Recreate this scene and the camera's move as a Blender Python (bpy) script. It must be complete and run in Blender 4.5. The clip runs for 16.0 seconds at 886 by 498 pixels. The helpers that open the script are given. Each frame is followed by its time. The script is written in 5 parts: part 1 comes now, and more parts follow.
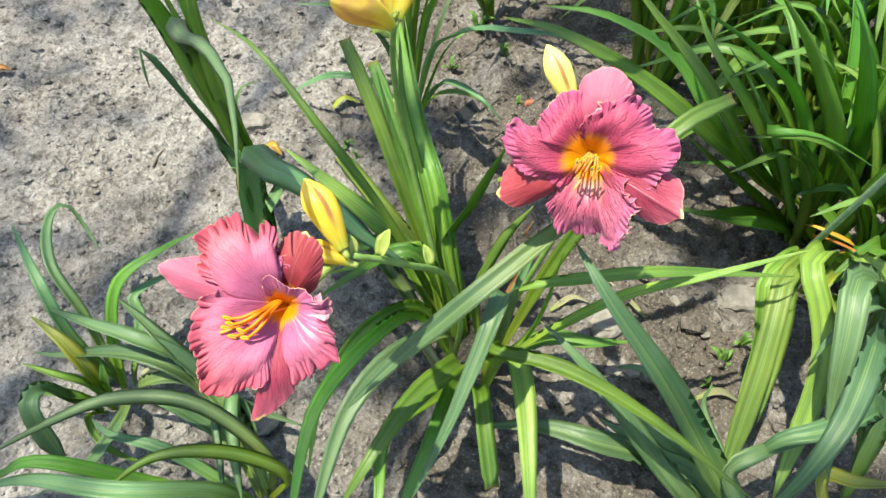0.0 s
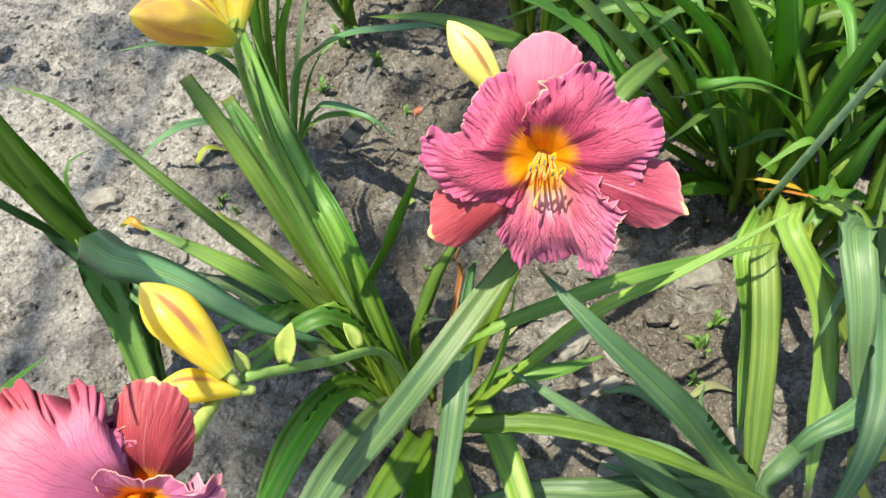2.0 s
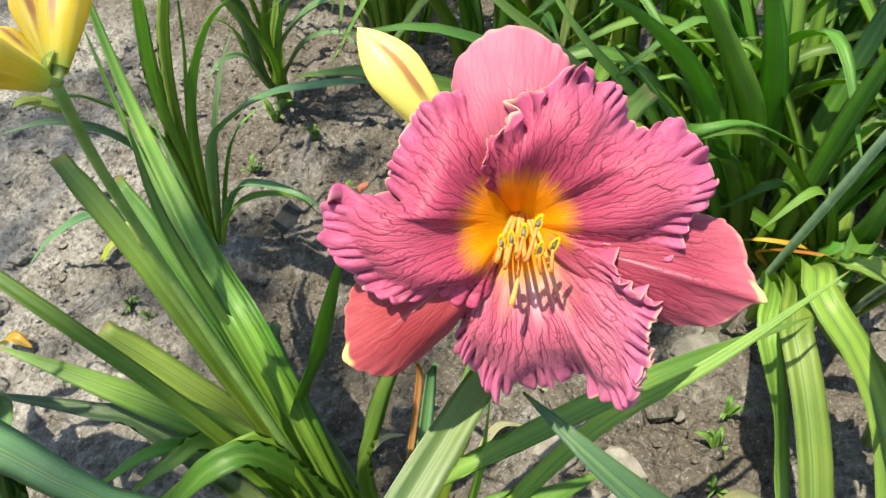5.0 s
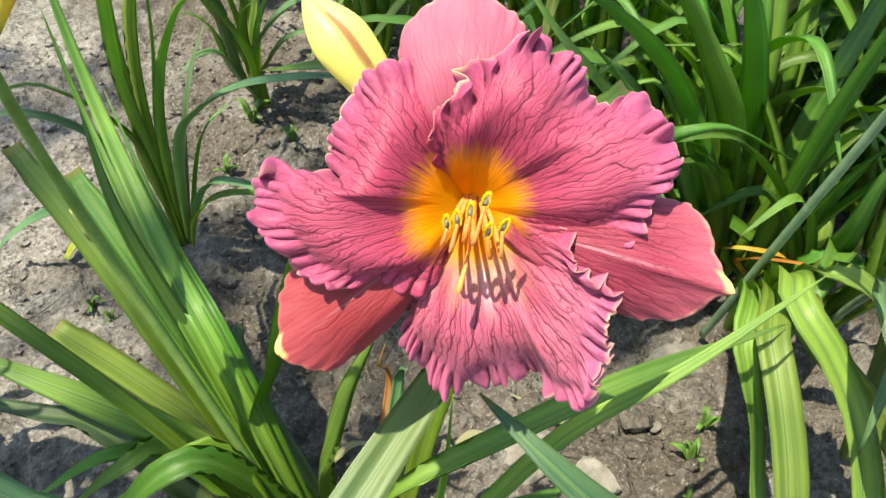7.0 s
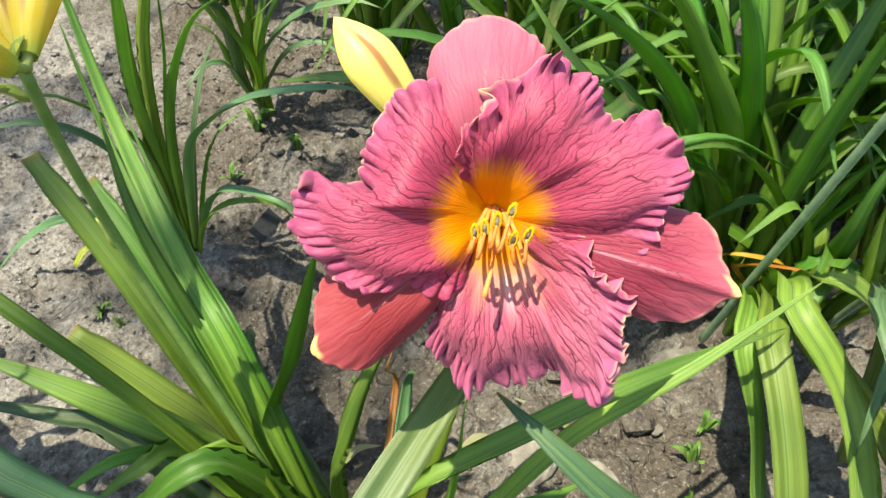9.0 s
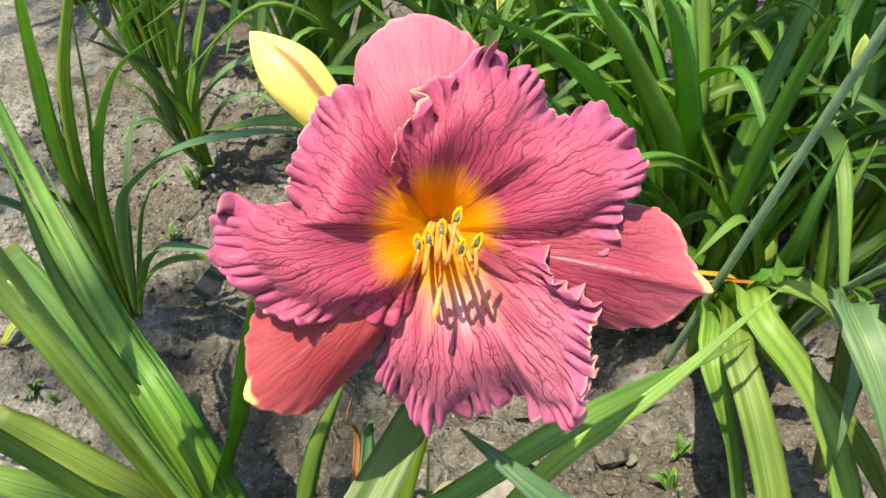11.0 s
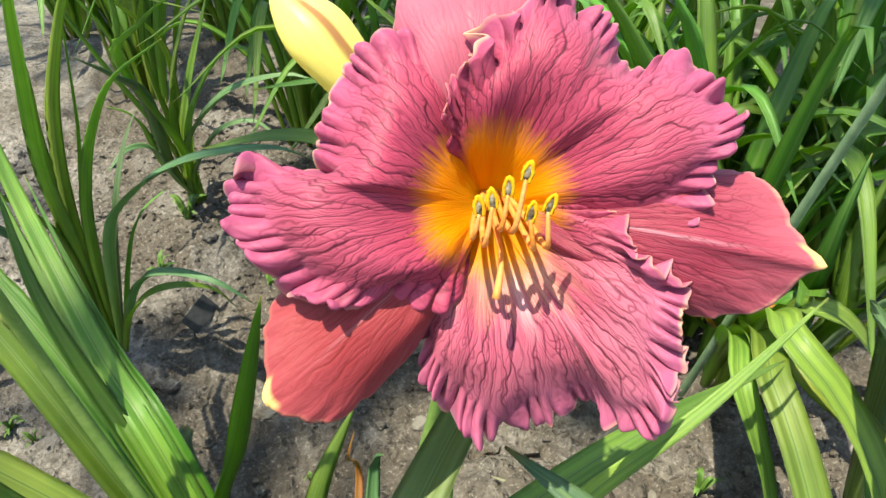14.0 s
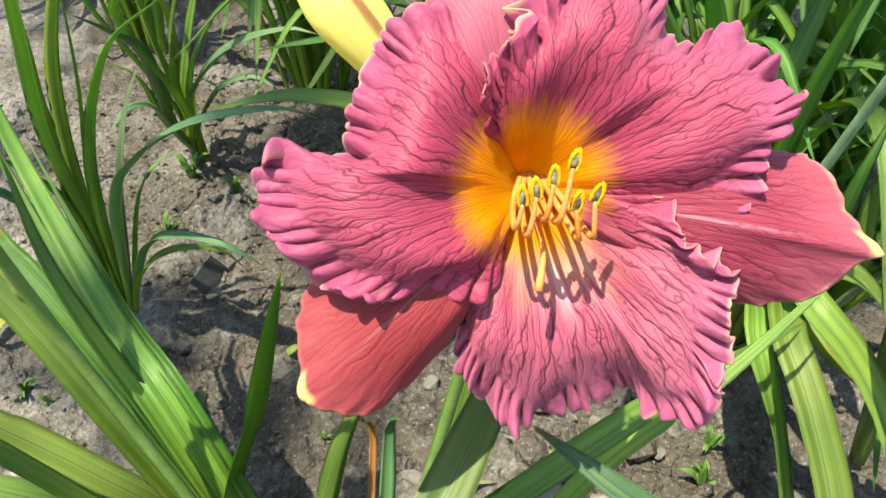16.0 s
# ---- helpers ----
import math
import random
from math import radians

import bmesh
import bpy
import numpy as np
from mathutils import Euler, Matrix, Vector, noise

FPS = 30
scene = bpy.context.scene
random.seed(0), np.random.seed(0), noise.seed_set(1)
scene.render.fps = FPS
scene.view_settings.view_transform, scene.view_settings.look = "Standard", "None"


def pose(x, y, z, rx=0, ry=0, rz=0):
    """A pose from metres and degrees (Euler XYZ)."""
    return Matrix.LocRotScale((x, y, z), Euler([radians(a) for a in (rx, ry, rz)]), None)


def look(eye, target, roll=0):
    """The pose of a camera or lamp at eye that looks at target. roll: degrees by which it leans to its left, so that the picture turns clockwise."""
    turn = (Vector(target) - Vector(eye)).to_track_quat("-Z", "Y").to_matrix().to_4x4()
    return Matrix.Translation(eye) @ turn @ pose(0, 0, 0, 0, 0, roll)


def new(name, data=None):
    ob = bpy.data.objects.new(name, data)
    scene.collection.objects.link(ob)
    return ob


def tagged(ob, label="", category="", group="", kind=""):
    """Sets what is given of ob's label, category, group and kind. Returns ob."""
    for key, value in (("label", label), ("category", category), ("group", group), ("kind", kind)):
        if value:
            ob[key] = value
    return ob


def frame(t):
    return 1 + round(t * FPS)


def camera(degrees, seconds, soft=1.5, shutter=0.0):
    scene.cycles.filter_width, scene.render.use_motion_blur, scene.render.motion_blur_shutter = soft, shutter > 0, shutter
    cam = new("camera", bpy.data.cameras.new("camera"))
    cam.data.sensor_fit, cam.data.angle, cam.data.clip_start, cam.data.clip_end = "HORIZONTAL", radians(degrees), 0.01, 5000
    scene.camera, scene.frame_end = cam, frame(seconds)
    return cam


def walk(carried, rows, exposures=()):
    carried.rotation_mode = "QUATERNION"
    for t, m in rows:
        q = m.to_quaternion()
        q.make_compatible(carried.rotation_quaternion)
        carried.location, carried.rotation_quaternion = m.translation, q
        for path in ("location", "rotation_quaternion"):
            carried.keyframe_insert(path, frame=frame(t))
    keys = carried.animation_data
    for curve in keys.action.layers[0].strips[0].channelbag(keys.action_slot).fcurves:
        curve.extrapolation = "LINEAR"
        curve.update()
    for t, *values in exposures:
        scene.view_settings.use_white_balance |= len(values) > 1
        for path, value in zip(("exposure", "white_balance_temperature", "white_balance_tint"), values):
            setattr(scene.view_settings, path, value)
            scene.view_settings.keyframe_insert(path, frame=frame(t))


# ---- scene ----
cam = camera(66.68, 16.0, soft=1.5)
PATH = [
    (0, 0.0000, 0.0000, 0.9168, 37.94, -3.07, 3.92),
    (0.5, -0.0072, 0.0214, 0.8971, 38.10, -1.93, -0.24),
    (1, -0.0044, 0.0589, 0.8626, 38.72, -1.95, -5.13),
    (1.5, -0.0108, 0.0953, 0.8342, 39.43, -1.32, -7.80),
    (2, -0.0062, 0.1299, 0.8048, 39.85, -0.74, -11.15),
    (2.5, 0.0064, 0.1782, 0.7800, 40.73, -1.01, -14.02),
    (3, 0.0154, 0.2071, 0.7641, 42.06, -0.98, -15.56),
    (3.5, 0.0236, 0.2245, 0.7375, 43.03, -0.75, -16.27),
    (4, 0.0286, 0.2319, 0.7215, 44.42, -0.64, -15.81),
    (6.5, 0.0469, 0.2484, 0.6707, 47.78, -1.03, -16.49),
    (7, 0.0516, 0.2457, 0.6730, 47.52, -1.91, -16.16),
    (7.5, 0.0502, 0.2435, 0.6785, 47.80, -2.35, -16.34),
    (8, 0.0411, 0.2395, 0.6765, 47.47, -2.71, -16.09),
    (8.5, 0.0363, 0.2360, 0.6846, 47.75, -2.26, -15.92),
    (11, 0.0451, 0.2461, 0.6596, 52.47, -0.98, -22.29),
    (11.5, 0.0402, 0.2439, 0.6463, 55.45, -0.95, -22.95),
    (12, 0.0373, 0.2425, 0.6318, 57.81, -1.10, -22.58),
    (12.5, 0.0365, 0.2396, 0.6251, 58.03, -0.98, -22.95),
    (13, 0.0369, 0.2403, 0.6240, 58.23, -0.96, -23.30),
    (13.5, 0.0313, 0.2494, 0.6235, 57.32, -1.24, -23.18),
    (14, 0.0336, 0.2691, 0.6214, 56.07, -1.38, -23.28),
    (14.5, 0.0420, 0.2811, 0.6233, 54.88, -1.21, -23.72),
    (15, 0.0438, 0.2856, 0.6210, 53.80, -1.55, -23.69),
    (15.5, 0.0323, 0.2888, 0.6245, 52.75, -1.24, -23.57),
    (16, 0.0293, 0.2842, 0.6250, 51.97, -0.96, -23.42),
]
EXPOSURES = [(0.0, 1.27, 6900, 1), (1.5, 1.27, 6900, 1), (2.5, 1.21, 7150, 1), (4.0, 1.17, 7250, 1), (8.0, 1.16, 7400, 0), (11.0, 1.13, 7500, 0), (16.0, 1.14, 7350, 0)]
walk(cam, [(t, pose(x, y, z, rx, ry, rz)) for t, x, y, z, rx, ry, rz in PATH], exposures=EXPOSURES)

# ---- light: high sun through gaps left in an added tree, blue sky ----
world = bpy.data.worlds.new("world")
scene.world = world
world.use_nodes = True
SUN_TO = Vector((-0.34, -0.09, 1.0)).normalized()
sky = world.node_tree.nodes.new("ShaderNodeTexSky")
sky.sky_type, sky.sun_disc = "NISHITA", False
sky.sun_elevation = math.asin(SUN_TO.z)
sky.sun_rotation = math.atan2(SUN_TO.x, SUN_TO.y)
back = world.node_tree.nodes["Background"]
world.node_tree.links.new(sky.outputs[0], back.inputs[0])
back.inputs[1].default_value = 0.15
sun_data = bpy.data.lights.new("sun", "SUN")
sun_data.energy, sun_data.angle, sun_data.color = 4.6, radians(0.6), (1.0, 0.95, 0.86)
sun = new("sun", sun_data)
sun.matrix_world = look(SUN_TO * 20, (0, 0, 0))


# ---- materials ----
class Mat:
    """A small builder for node materials."""

    def __init__(self, name, rough=0.6, spec=0.4):
        self.mat = bpy.data.materials.new(name)
        self.mat.use_nodes = True
        self.tree = self.mat.node_tree
        self.bsdf = self.tree.nodes["Principled BSDF"]
        self.out = self.tree.nodes["Material Output"]
        self.bsdf.inputs["Roughness"].default_value = rough
        self.bsdf.inputs["Specular IOR Level"].default_value = spec

    def node(self, kind, **values):
        n = self.tree.nodes.new(kind)
        for key, value in values.items():
            setattr(n, key, value)
        return n

    def link(self, a, b):
        self.tree.links.new(a, b)

    def put(self, socket, value):
        if isinstance(value, bpy.types.NodeSocket):
            self.link(value, socket)
        else:
            socket.default_value = value

    def coords(self, kind="Object"):
        return self.node("ShaderNodeTexCoord").outputs[kind]

    def uv(self, name):
        n = self.node("ShaderNodeUVMap")
        n.uv_map = name
        return n.outputs[0]

    def split(self, vector):
        n = self.node("ShaderNodeSeparateXYZ")
        self.link(vector, n.inputs[0])
        return n.outputs

    def join(self, x, y, z=0.0):
        n = self.node("ShaderNodeCombineXYZ")
        for socket, value in zip(n.inputs, (x, y, z)):
            self.put(socket, value)
        return n.outputs[0]

    def noise(self, scale, vector=None, detail=4.0, rough=0.55, distort=0.0):
        n = self.node("ShaderNodeTexNoise")
        n.inputs["Scale"].default_value, n.inputs["Detail"].default_value = scale, detail
        n.inputs["Roughness"].default_value, n.inputs["Distortion"].default_value = rough, distort
        self.link(vector if vector is not None else self.coords(), n.inputs["Vector"])
        return n.outputs["Fac"]

    def voronoi(self, scale, vector=None, feature="F1", out="Distance"):
        n = self.node("ShaderNodeTexVoronoi", feature=feature)
        n.inputs["Scale"].default_value = scale
        self.link(vector if vector is not None else self.coords(), n.inputs["Vector"])
        return n.outputs[out]

    def math(self, op, a, b=0.0, c=0.0):
        n = self.node("ShaderNodeMath", operation=op)
        for socket, value in zip(n.inputs, (a, b, c)):
            self.put(socket, value)
        return n.outputs[0]

    def ramp(self, fac, *stops):
        n = self.node("ShaderNodeValToRGB")
        els = n.color_ramp.elements
        while len(els) < len(stops):
            els.new(0.5)
        for e, (pos, col) in zip(els, stops):
            e.position, e.color = pos, (*col, 1.0) if len(col) == 3 else col
        self.link(fac, n.inputs[0])
        return n.outputs[0]

    def fade(self, fac, lo, hi):
        n = self.node("ShaderNodeMapRange")
        n.clamp = True
        n.inputs[1].default_value, n.inputs[2].default_value = lo, hi
        self.link(fac, n.inputs[0])
        return n.outputs[0]

    def mix(self, fac, a, b, mode="MIX"):
        n = self.node("ShaderNodeMix", data_type="RGBA", blend_type=mode)
        self.put(n.inputs[0], fac)
        for socket, value in ((n.inputs[6], a), (n.inputs[7], b)):
            self.put(socket, (*value, 1.0) if isinstance(value, tuple) and len(value) == 3 else value)
        return n.outputs[2]

    def random(self):
        return self.node("ShaderNodeObjectInfo").outputs["Random"]

    def bump(self, height, strength, distance):
        n = self.node("ShaderNodeBump")
        n.inputs["Strength"].default_value, n.inputs["Distance"].default_value = strength, distance
        self.link(height, n.inputs["Height"])
        self.link(n.outputs[0], self.bsdf.inputs["Normal"])
        return n.outputs[0]

    def colour(self, socket):
        self.put(self.bsdf.inputs["Base Color"], socket if not isinstance(socket, tuple) else (*socket, 1.0))
        return self

    def thin(self, amount, colour, normal=None, varied=None):
        """Light also passes through, as in a petal or a leaf."""
        t = self.node("ShaderNodeBsdfTranslucent")
        self.put(t.inputs[0], colour if not isinstance(colour, tuple) else (*colour, 1.0))
        if normal is not None:
            self.link(normal, t.inputs["Normal"])
        m = self.node("ShaderNodeMixShader")
        m.inputs[0].default_value = amount
        if varied is not None:
            self.link(varied, m.inputs[0])
        self.link(self.bsdf.outputs[0], m.inputs[1])
        self.link(t.outputs[0], m.inputs[2])
        self.link(m.outputs[0], self.out.inputs[0])
        return self


def soil_material():
    m = Mat("soil", 0.95, 0.15)
    p = m.coords()
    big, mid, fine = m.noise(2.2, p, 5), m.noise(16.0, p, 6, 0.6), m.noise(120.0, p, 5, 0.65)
    crumbs = m.voronoi(110.0, p)
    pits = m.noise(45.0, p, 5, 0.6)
    base = m.ramp(mid, (0.30, (0.150, 0.136, 0.124)), (0.52, (0.255, 0.235, 0.215)), (0.72, (0.38, 0.355, 0.33)))
    base = m.mix(m.fade(big, 0.40, 0.62), base, m.mix(0.5, base, (0.40, 0.375, 0.35)))
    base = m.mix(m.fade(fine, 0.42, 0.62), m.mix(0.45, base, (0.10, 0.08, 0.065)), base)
    x, y, _ = m.split(p)
    # darker bed soil, with the shade around the plants mixed into its tone
    dug_shade = m.fade(m.math("ADD", x, m.math("ADD", m.math("MULTIPLY", m.math("SUBTRACT", m.noise(5.0, p, 3), 0.5), 0.7), m.math("MULTIPLY", m.math("SUBTRACT", m.noise(0.9, p, 3), 0.52), 1.6))), -0.42, -0.10)
    # pale blots paint patches of sun onto the bed
    sun_blots = m.fade(m.noise(6.5, p, 4, 0.6), 0.50, 0.60)
    base = m.mix(m.math("MULTIPLY", dug_shade, m.math("SUBTRACT", 1.0, m.math("MULTIPLY", sun_blots, 0.65))), base, m.mix(0.80, base, (0.080, 0.064, 0.049)))
    # pits are darkened in colour to stand in for their shade
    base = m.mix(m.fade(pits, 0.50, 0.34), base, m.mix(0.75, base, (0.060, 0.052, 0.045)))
    grit = m.noise(210.0, p, 4, 0.7)
    base = m.mix(m.fade(grit, 0.56, 0.68), base, m.mix(0.45, base, (0.50, 0.46, 0.41)))
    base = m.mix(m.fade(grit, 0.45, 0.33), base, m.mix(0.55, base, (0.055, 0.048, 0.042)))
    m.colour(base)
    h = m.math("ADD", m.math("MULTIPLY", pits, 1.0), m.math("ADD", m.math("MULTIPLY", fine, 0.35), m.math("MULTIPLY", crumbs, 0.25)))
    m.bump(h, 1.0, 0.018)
    return m.mat


def leaf_material(name, young, old, tip, glow=(0.36, 0.66, 0.03), through_it=0.44):
    m = Mat(name, 0.36, 0.5)
    u, v, _ = m.split(m.uv("blade"))
    grain = m.noise(1.0, m.join(m.math("MULTIPLY", u, 26.0), m.math("MULTIPLY", v, 1.4), m.math("MULTIPLY", m.random(), 37.0)), 3)
    fine = m.noise(1.0, m.join(m.math("MULTIPLY", u, 90.0), m.math("MULTIPLY", v, 4.0), 3.0), 2)
    bands = m.noise(1.0, m.join(m.math("MULTIPLY", u, 9.0), m.math("MULTIPLY", v, 0.6), m.math("MULTIPLY", m.random(), 91.0)), 2, 0.6)
    lines = m.noise(1.0, m.join(m.math("MULTIPLY", u, 62.0), m.math("MULTIPLY", v, 1.0), m.math("MULTIPLY", m.random(), 53.0)), 2, 0.6)
    patch = m.noise(14.0, m.coords(), 3)
    green = m.mix(m.fade(patch, 0.35, 0.65), old, young)
    green = m.mix(m.fade(grain, 0.40, 0.64), green, m.mix(0.24, green, (0.32, 0.46, 0.06)))
    # dark bands put the shading of the blade's channels into its colour
    green = m.mix(m.fade(bands, 0.54, 0.36), green, m.mix(0.38, green, (0.024, 0.085, 0.020)))
    green = m.mix(m.math("MULTIPLY", m.fade(lines, 0.56, 0.66), 0.14), green, (0.30, 0.44, 0.14))
    green = m.mix(m.math("MULTIPLY", m.fade(lines, 0.44, 0.33), 0.18), green, (0.030, 0.085, 0.025))
    spot = m.noise(260.0, m.coords(), 2)
    green = m.mix(m.math("MULTIPLY", m.fade(spot, 0.68, 0.75), 0.22), green, (0.40, 0.42, 0.25))
    green = m.mix(m.fade(v, 0.45, 0.0), green, m.mix(0.60, green, (0.30, 0.42, 0.045)))
    # bluish tint towards the tip stands in for sky gloss; then old scuffs
    green = m.mix(m.math("MULTIPLY", m.fade(v, 0.50, 0.95), 0.14), green, (0.15, 0.25, 0.17))
    scuff = m.noise(1.0, m.join(m.math("MULTIPLY", u, 5.0), m.math("MULTIPLY", v, 30.0), m.math("MULTIPLY", m.random(), 71.0)), 4, 0.7)
    green = m.mix(m.math("MULTIPLY", m.fade(scuff, 0.64, 0.72), 0.22), green, (0.30, 0.34, 0.20))
    hue = m.node("ShaderNodeHueSaturation")
    m.put(hue.inputs["Hue"], m.math("ADD", m.math("MULTIPLY", m.random(), 0.05), 0.462))
    m.put(hue.inputs["Value"], m.math("ADD", m.math("MULTIPLY", m.math("FRACT", m.math("MULTIPLY", m.random(), 7.13)), 0.60), 0.66))
    m.put(hue.inputs["Color"], green)
    green = hue.outputs[0]
    green = m.mix(m.fade(v, 0.982, 1.0), green, tip)
    off = m.math("ABSOLUTE", m.math("SUBTRACT", u, 0.5))
    # keel shading drawn as colour: pale flanks and a dark crease line
    green = m.mix(m.math("MULTIPLY", m.fade(off, 0.070, 0.04), 0.30), green, (0.34, 0.48, 0.14))
    green = m.mix(m.math("MULTIPLY", m.fade(off, 0.030, 0.012), 0.60), green, (0.030, 0.090, 0.022))
    green = m.mix(m.math("MULTIPLY", m.fade(off, 0.478, 0.492), 0.28), green, (0.42, 0.52, 0.22))
    m.colour(green)
    n = m.bump(m.math("ADD", m.math("MULTIPLY", bands, 0.9), m.math("ADD", m.math("MULTIPLY", lines, 0.3), m.math("MULTIPLY", fine, 0.3))), 0.45, 0.0014)
    m.put(m.bsdf.inputs["Roughness"], m.math("ADD", 0.28, m.math("MULTIPLY", patch, 0.26)))
    m.thin(through_it, m.mix(0.45, green, glow), n)
    return m.mat


def petal_material(name, rosy, plum, edge, glow, throat_mm, plain_sepal=False, sun_pale=0.0, halo=(0.43, 0.036, 0.092), ink=1.0, reach=0.60):
    """uv 'fan': around the petal, throat to edge; uv 'span': distance from the throat in decimetres, seed."""
    m = Mat(name, 0.52, 0.25)
    m.bsdf.inputs["Sheen Weight"].default_value = 0.13
    m.bsdf.inputs["Sheen Tint"].default_value = (0.95, 0.80, 1.0, 1.0)
    m.bsdf.inputs["Sheen Roughness"].default_value = 0.4
    around, out, _ = m.split(m.uv("fan"))
    span, seed, _ = m.split(m.uv("span"))
    wander = m.noise(1.0, m.join(m.math("MULTIPLY", around, 5.0), m.math("MULTIPLY", out, 3.0), seed), 2)
    turn = m.math("ADD", around, m.math("MULTIPLY", m.math("SUBTRACT", wander, 0.5), 0.045))
    rays = m.noise(1.0, m.join(m.math("MULTIPLY", turn, 26.0), m.math("MULTIPLY", out, 0.7), seed), 2, 0.5)
    veins = m.noise(1.0, m.join(m.math("MULTIPLY", turn, 78.0), m.math("MULTIPLY", out, 4.0), m.math("ADD", seed, 4.0)), 3, 0.6)
    # veins: even rays, bent and broken by noise, bold ones and a close net of fine ones
    def ray(count, bend, rate, width, k):
        sway = m.noise(1.0, m.join(m.math("MULTIPLY", around, rate), m.math("MULTIPLY", out, 2.4), m.math("ADD", seed, k)), 3, 0.6)
        at = m.math("ADD", m.math("MULTIPLY", around, count), m.math("MULTIPLY", m.math("SUBTRACT", sway, 0.5), bend))
        off = m.math("ABSOLUTE", m.math("SUBTRACT", m.math("FRACT", at), 0.5))
        own = m.noise(1.0, m.join(m.math("MULTIPLY", m.math("FLOOR", at), 7.31), m.math("MULTIPLY", out, 3.0), m.math("ADD", seed, k * 2.0)), 2)
        shown = m.fade(own, 0.30, 0.50)
        return m.math("MULTIPLY", m.fade(off, width, width * 0.25), shown), m.math("MULTIPLY", m.fade(off, width * 2.4, 0.0), shown)

    bold, bold_dip = ray(21.0, 2.6, 5.0, 0.065, 3.0)
    middling, mid_dip = ray(56.0, 6.0, 7.0, 0.125, 11.0)
    fine, fine_dip = ray(120.0, 17.0, 12.0, 0.21, 19.0)
    crepe = m.noise(420.0, m.coords(), 4, 0.65, 1.2)
    blotch = m.noise(34.0, m.coords(), 4)
    body = m.mix(m.fade(blotch, 0.34, 0.66), rosy, m.mix(0.42, rosy, plum))
    body = m.mix(m.math("MULTIPLY", m.fade(veins, 0.45, 0.68), 0.22), body, m.mix(0.5, body, (0.80, 0.30, 0.36)))
    if sun_pale:
        # lowest petal lightened all over, partly for the sun on it
        body = m.mix(m.math("MULTIPLY", m.fade(seed, 2.9, 3.1), m.math("ADD", 0.25, m.math("MULTIPLY", m.fade(blotch, 0.38, 0.58), 0.35))), body, (0.72, 0.26, 0.36))
    body = m.mix(m.fade(out, 0.74, 0.98), body, m.mix(0.85, body, edge))
    if not plain_sepal:
        body = m.mix(m.fade(span, reach, 0.20), body, m.mix(0.75, body, halo))
    rib = m.math("MULTIPLY", m.fade(m.math("ABSOLUTE", m.math("SUBTRACT", turn, 0.5)), 0.010, 0.0), m.fade(seed, 2.9, 3.1))
    body = m.mix(m.math("MULTIPLY", rib, m.math("MULTIPLY", m.fade(out, 0.85, 0.5), 0.45)), body, (0.85, 0.50, 0.62))
    body = m.mix(m.math("MULTIPLY", fine, m.math("MULTIPLY", m.fade(out, 1.0, 0.75), 0.60 * ink)), body, tuple(c * 0.46 for c in plum))
    body = m.mix(m.math("MULTIPLY", middling, m.math("MULTIPLY", m.fade(out, 0.98, 0.72), 0.78 * ink)), body, tuple(c * 0.36 for c in plum))
    body = m.mix(m.math("MULTIPLY", bold, m.math("MULTIPLY", m.fade(out, 0.97, 0.70), 0.92 * ink)), body, tuple(c * 0.26 for c in plum))
    worn = m.fade(m.noise(1.0, m.join(m.math("MULTIPLY", around, 30.0), seed, 0.0), 2), 0.5, 0.66)
    body = m.mix(m.math("MULTIPLY", m.fade(out, 0.978, 0.995), m.math("ADD", m.math("MULTIPLY", worn, 0.65), 0.30)), body, (0.80, 0.46, 0.32))
    if plain_sepal:
        body = m.mix(m.math("MULTIPLY", m.fade(seed, 8.2, 7.9), 0.45), body, (0.62, 0.17, 0.27))
        body = m.mix(m.math("MULTIPLY", m.math("MULTIPLY", m.fade(seed, 8.2, 8.5), m.fade(seed, 9.2, 8.9)), 0.8), body, m.mix(0.65, body, (0.30, 0.034, 0.022)))
        tip = m.math("MULTIPLY", m.fade(m.math("ABSOLUTE", m.math("SUBTRACT", around, 0.49)), 0.030, 0.014), m.math("MULTIPLY", m.fade(out, 0.958, 0.980), m.fade(seed, 8.2, 8.3)))
        body = m.mix(tip, body, (0.84, 0.60, 0.22))
    pale_rays = m.math("MULTIPLY", m.fade(rays, 0.54, 0.64), m.math("MULTIPLY", m.fade(span, 0.44, 0.28), m.math("MULTIPLY", m.fade(seed, 2.9, 3.1), m.fade(m.math("ABSOLUTE", m.math("SUBTRACT", around, 0.5)), 0.22, 0.05))))
    body = m.mix(m.math("MULTIPLY", pale_rays, 0.0 if plain_sepal else 0.6), body, (0.90, 0.62, 0.62))
    # the lowest petal is painted paler round the throat, its sunlit glow included
    bleached = m.math("MULTIPLY", m.fade(seed, 2.9, 3.1), m.math("MULTIPLY", m.fade(m.math("ADD", span, m.math("MULTIPLY", m.math("SUBTRACT", rays, 0.5), 0.35)), 0.36, 0.22), m.fade(m.math("ABSOLUTE", m.math("SUBTRACT", around, 0.55)), 0.30, 0.12)))
    body = m.mix(m.math("MULTIPLY", bleached, sun_pale), body, (0.94, 0.62, 0.36))
    shift = m.math("ADD", span, m.math("MULTIPLY", m.math("SUBTRACT", veins, 0.5), 0.12))
    inner = m.fade(out, 0.72, 0.48)
    body = m.mix(m.math("MULTIPLY", inner, m.fade(shift, throat_mm / 100 * 1.25, throat_mm / 100 * 0.85)), body, (0.95, 0.39, 0.008))
    body = m.mix(m.math("MULTIPLY", inner, m.fade(shift, throat_mm / 100 * 0.8, throat_mm / 100 * 0.25)), body, (0.96, 0.53, 0.010))
    m.colour(body)
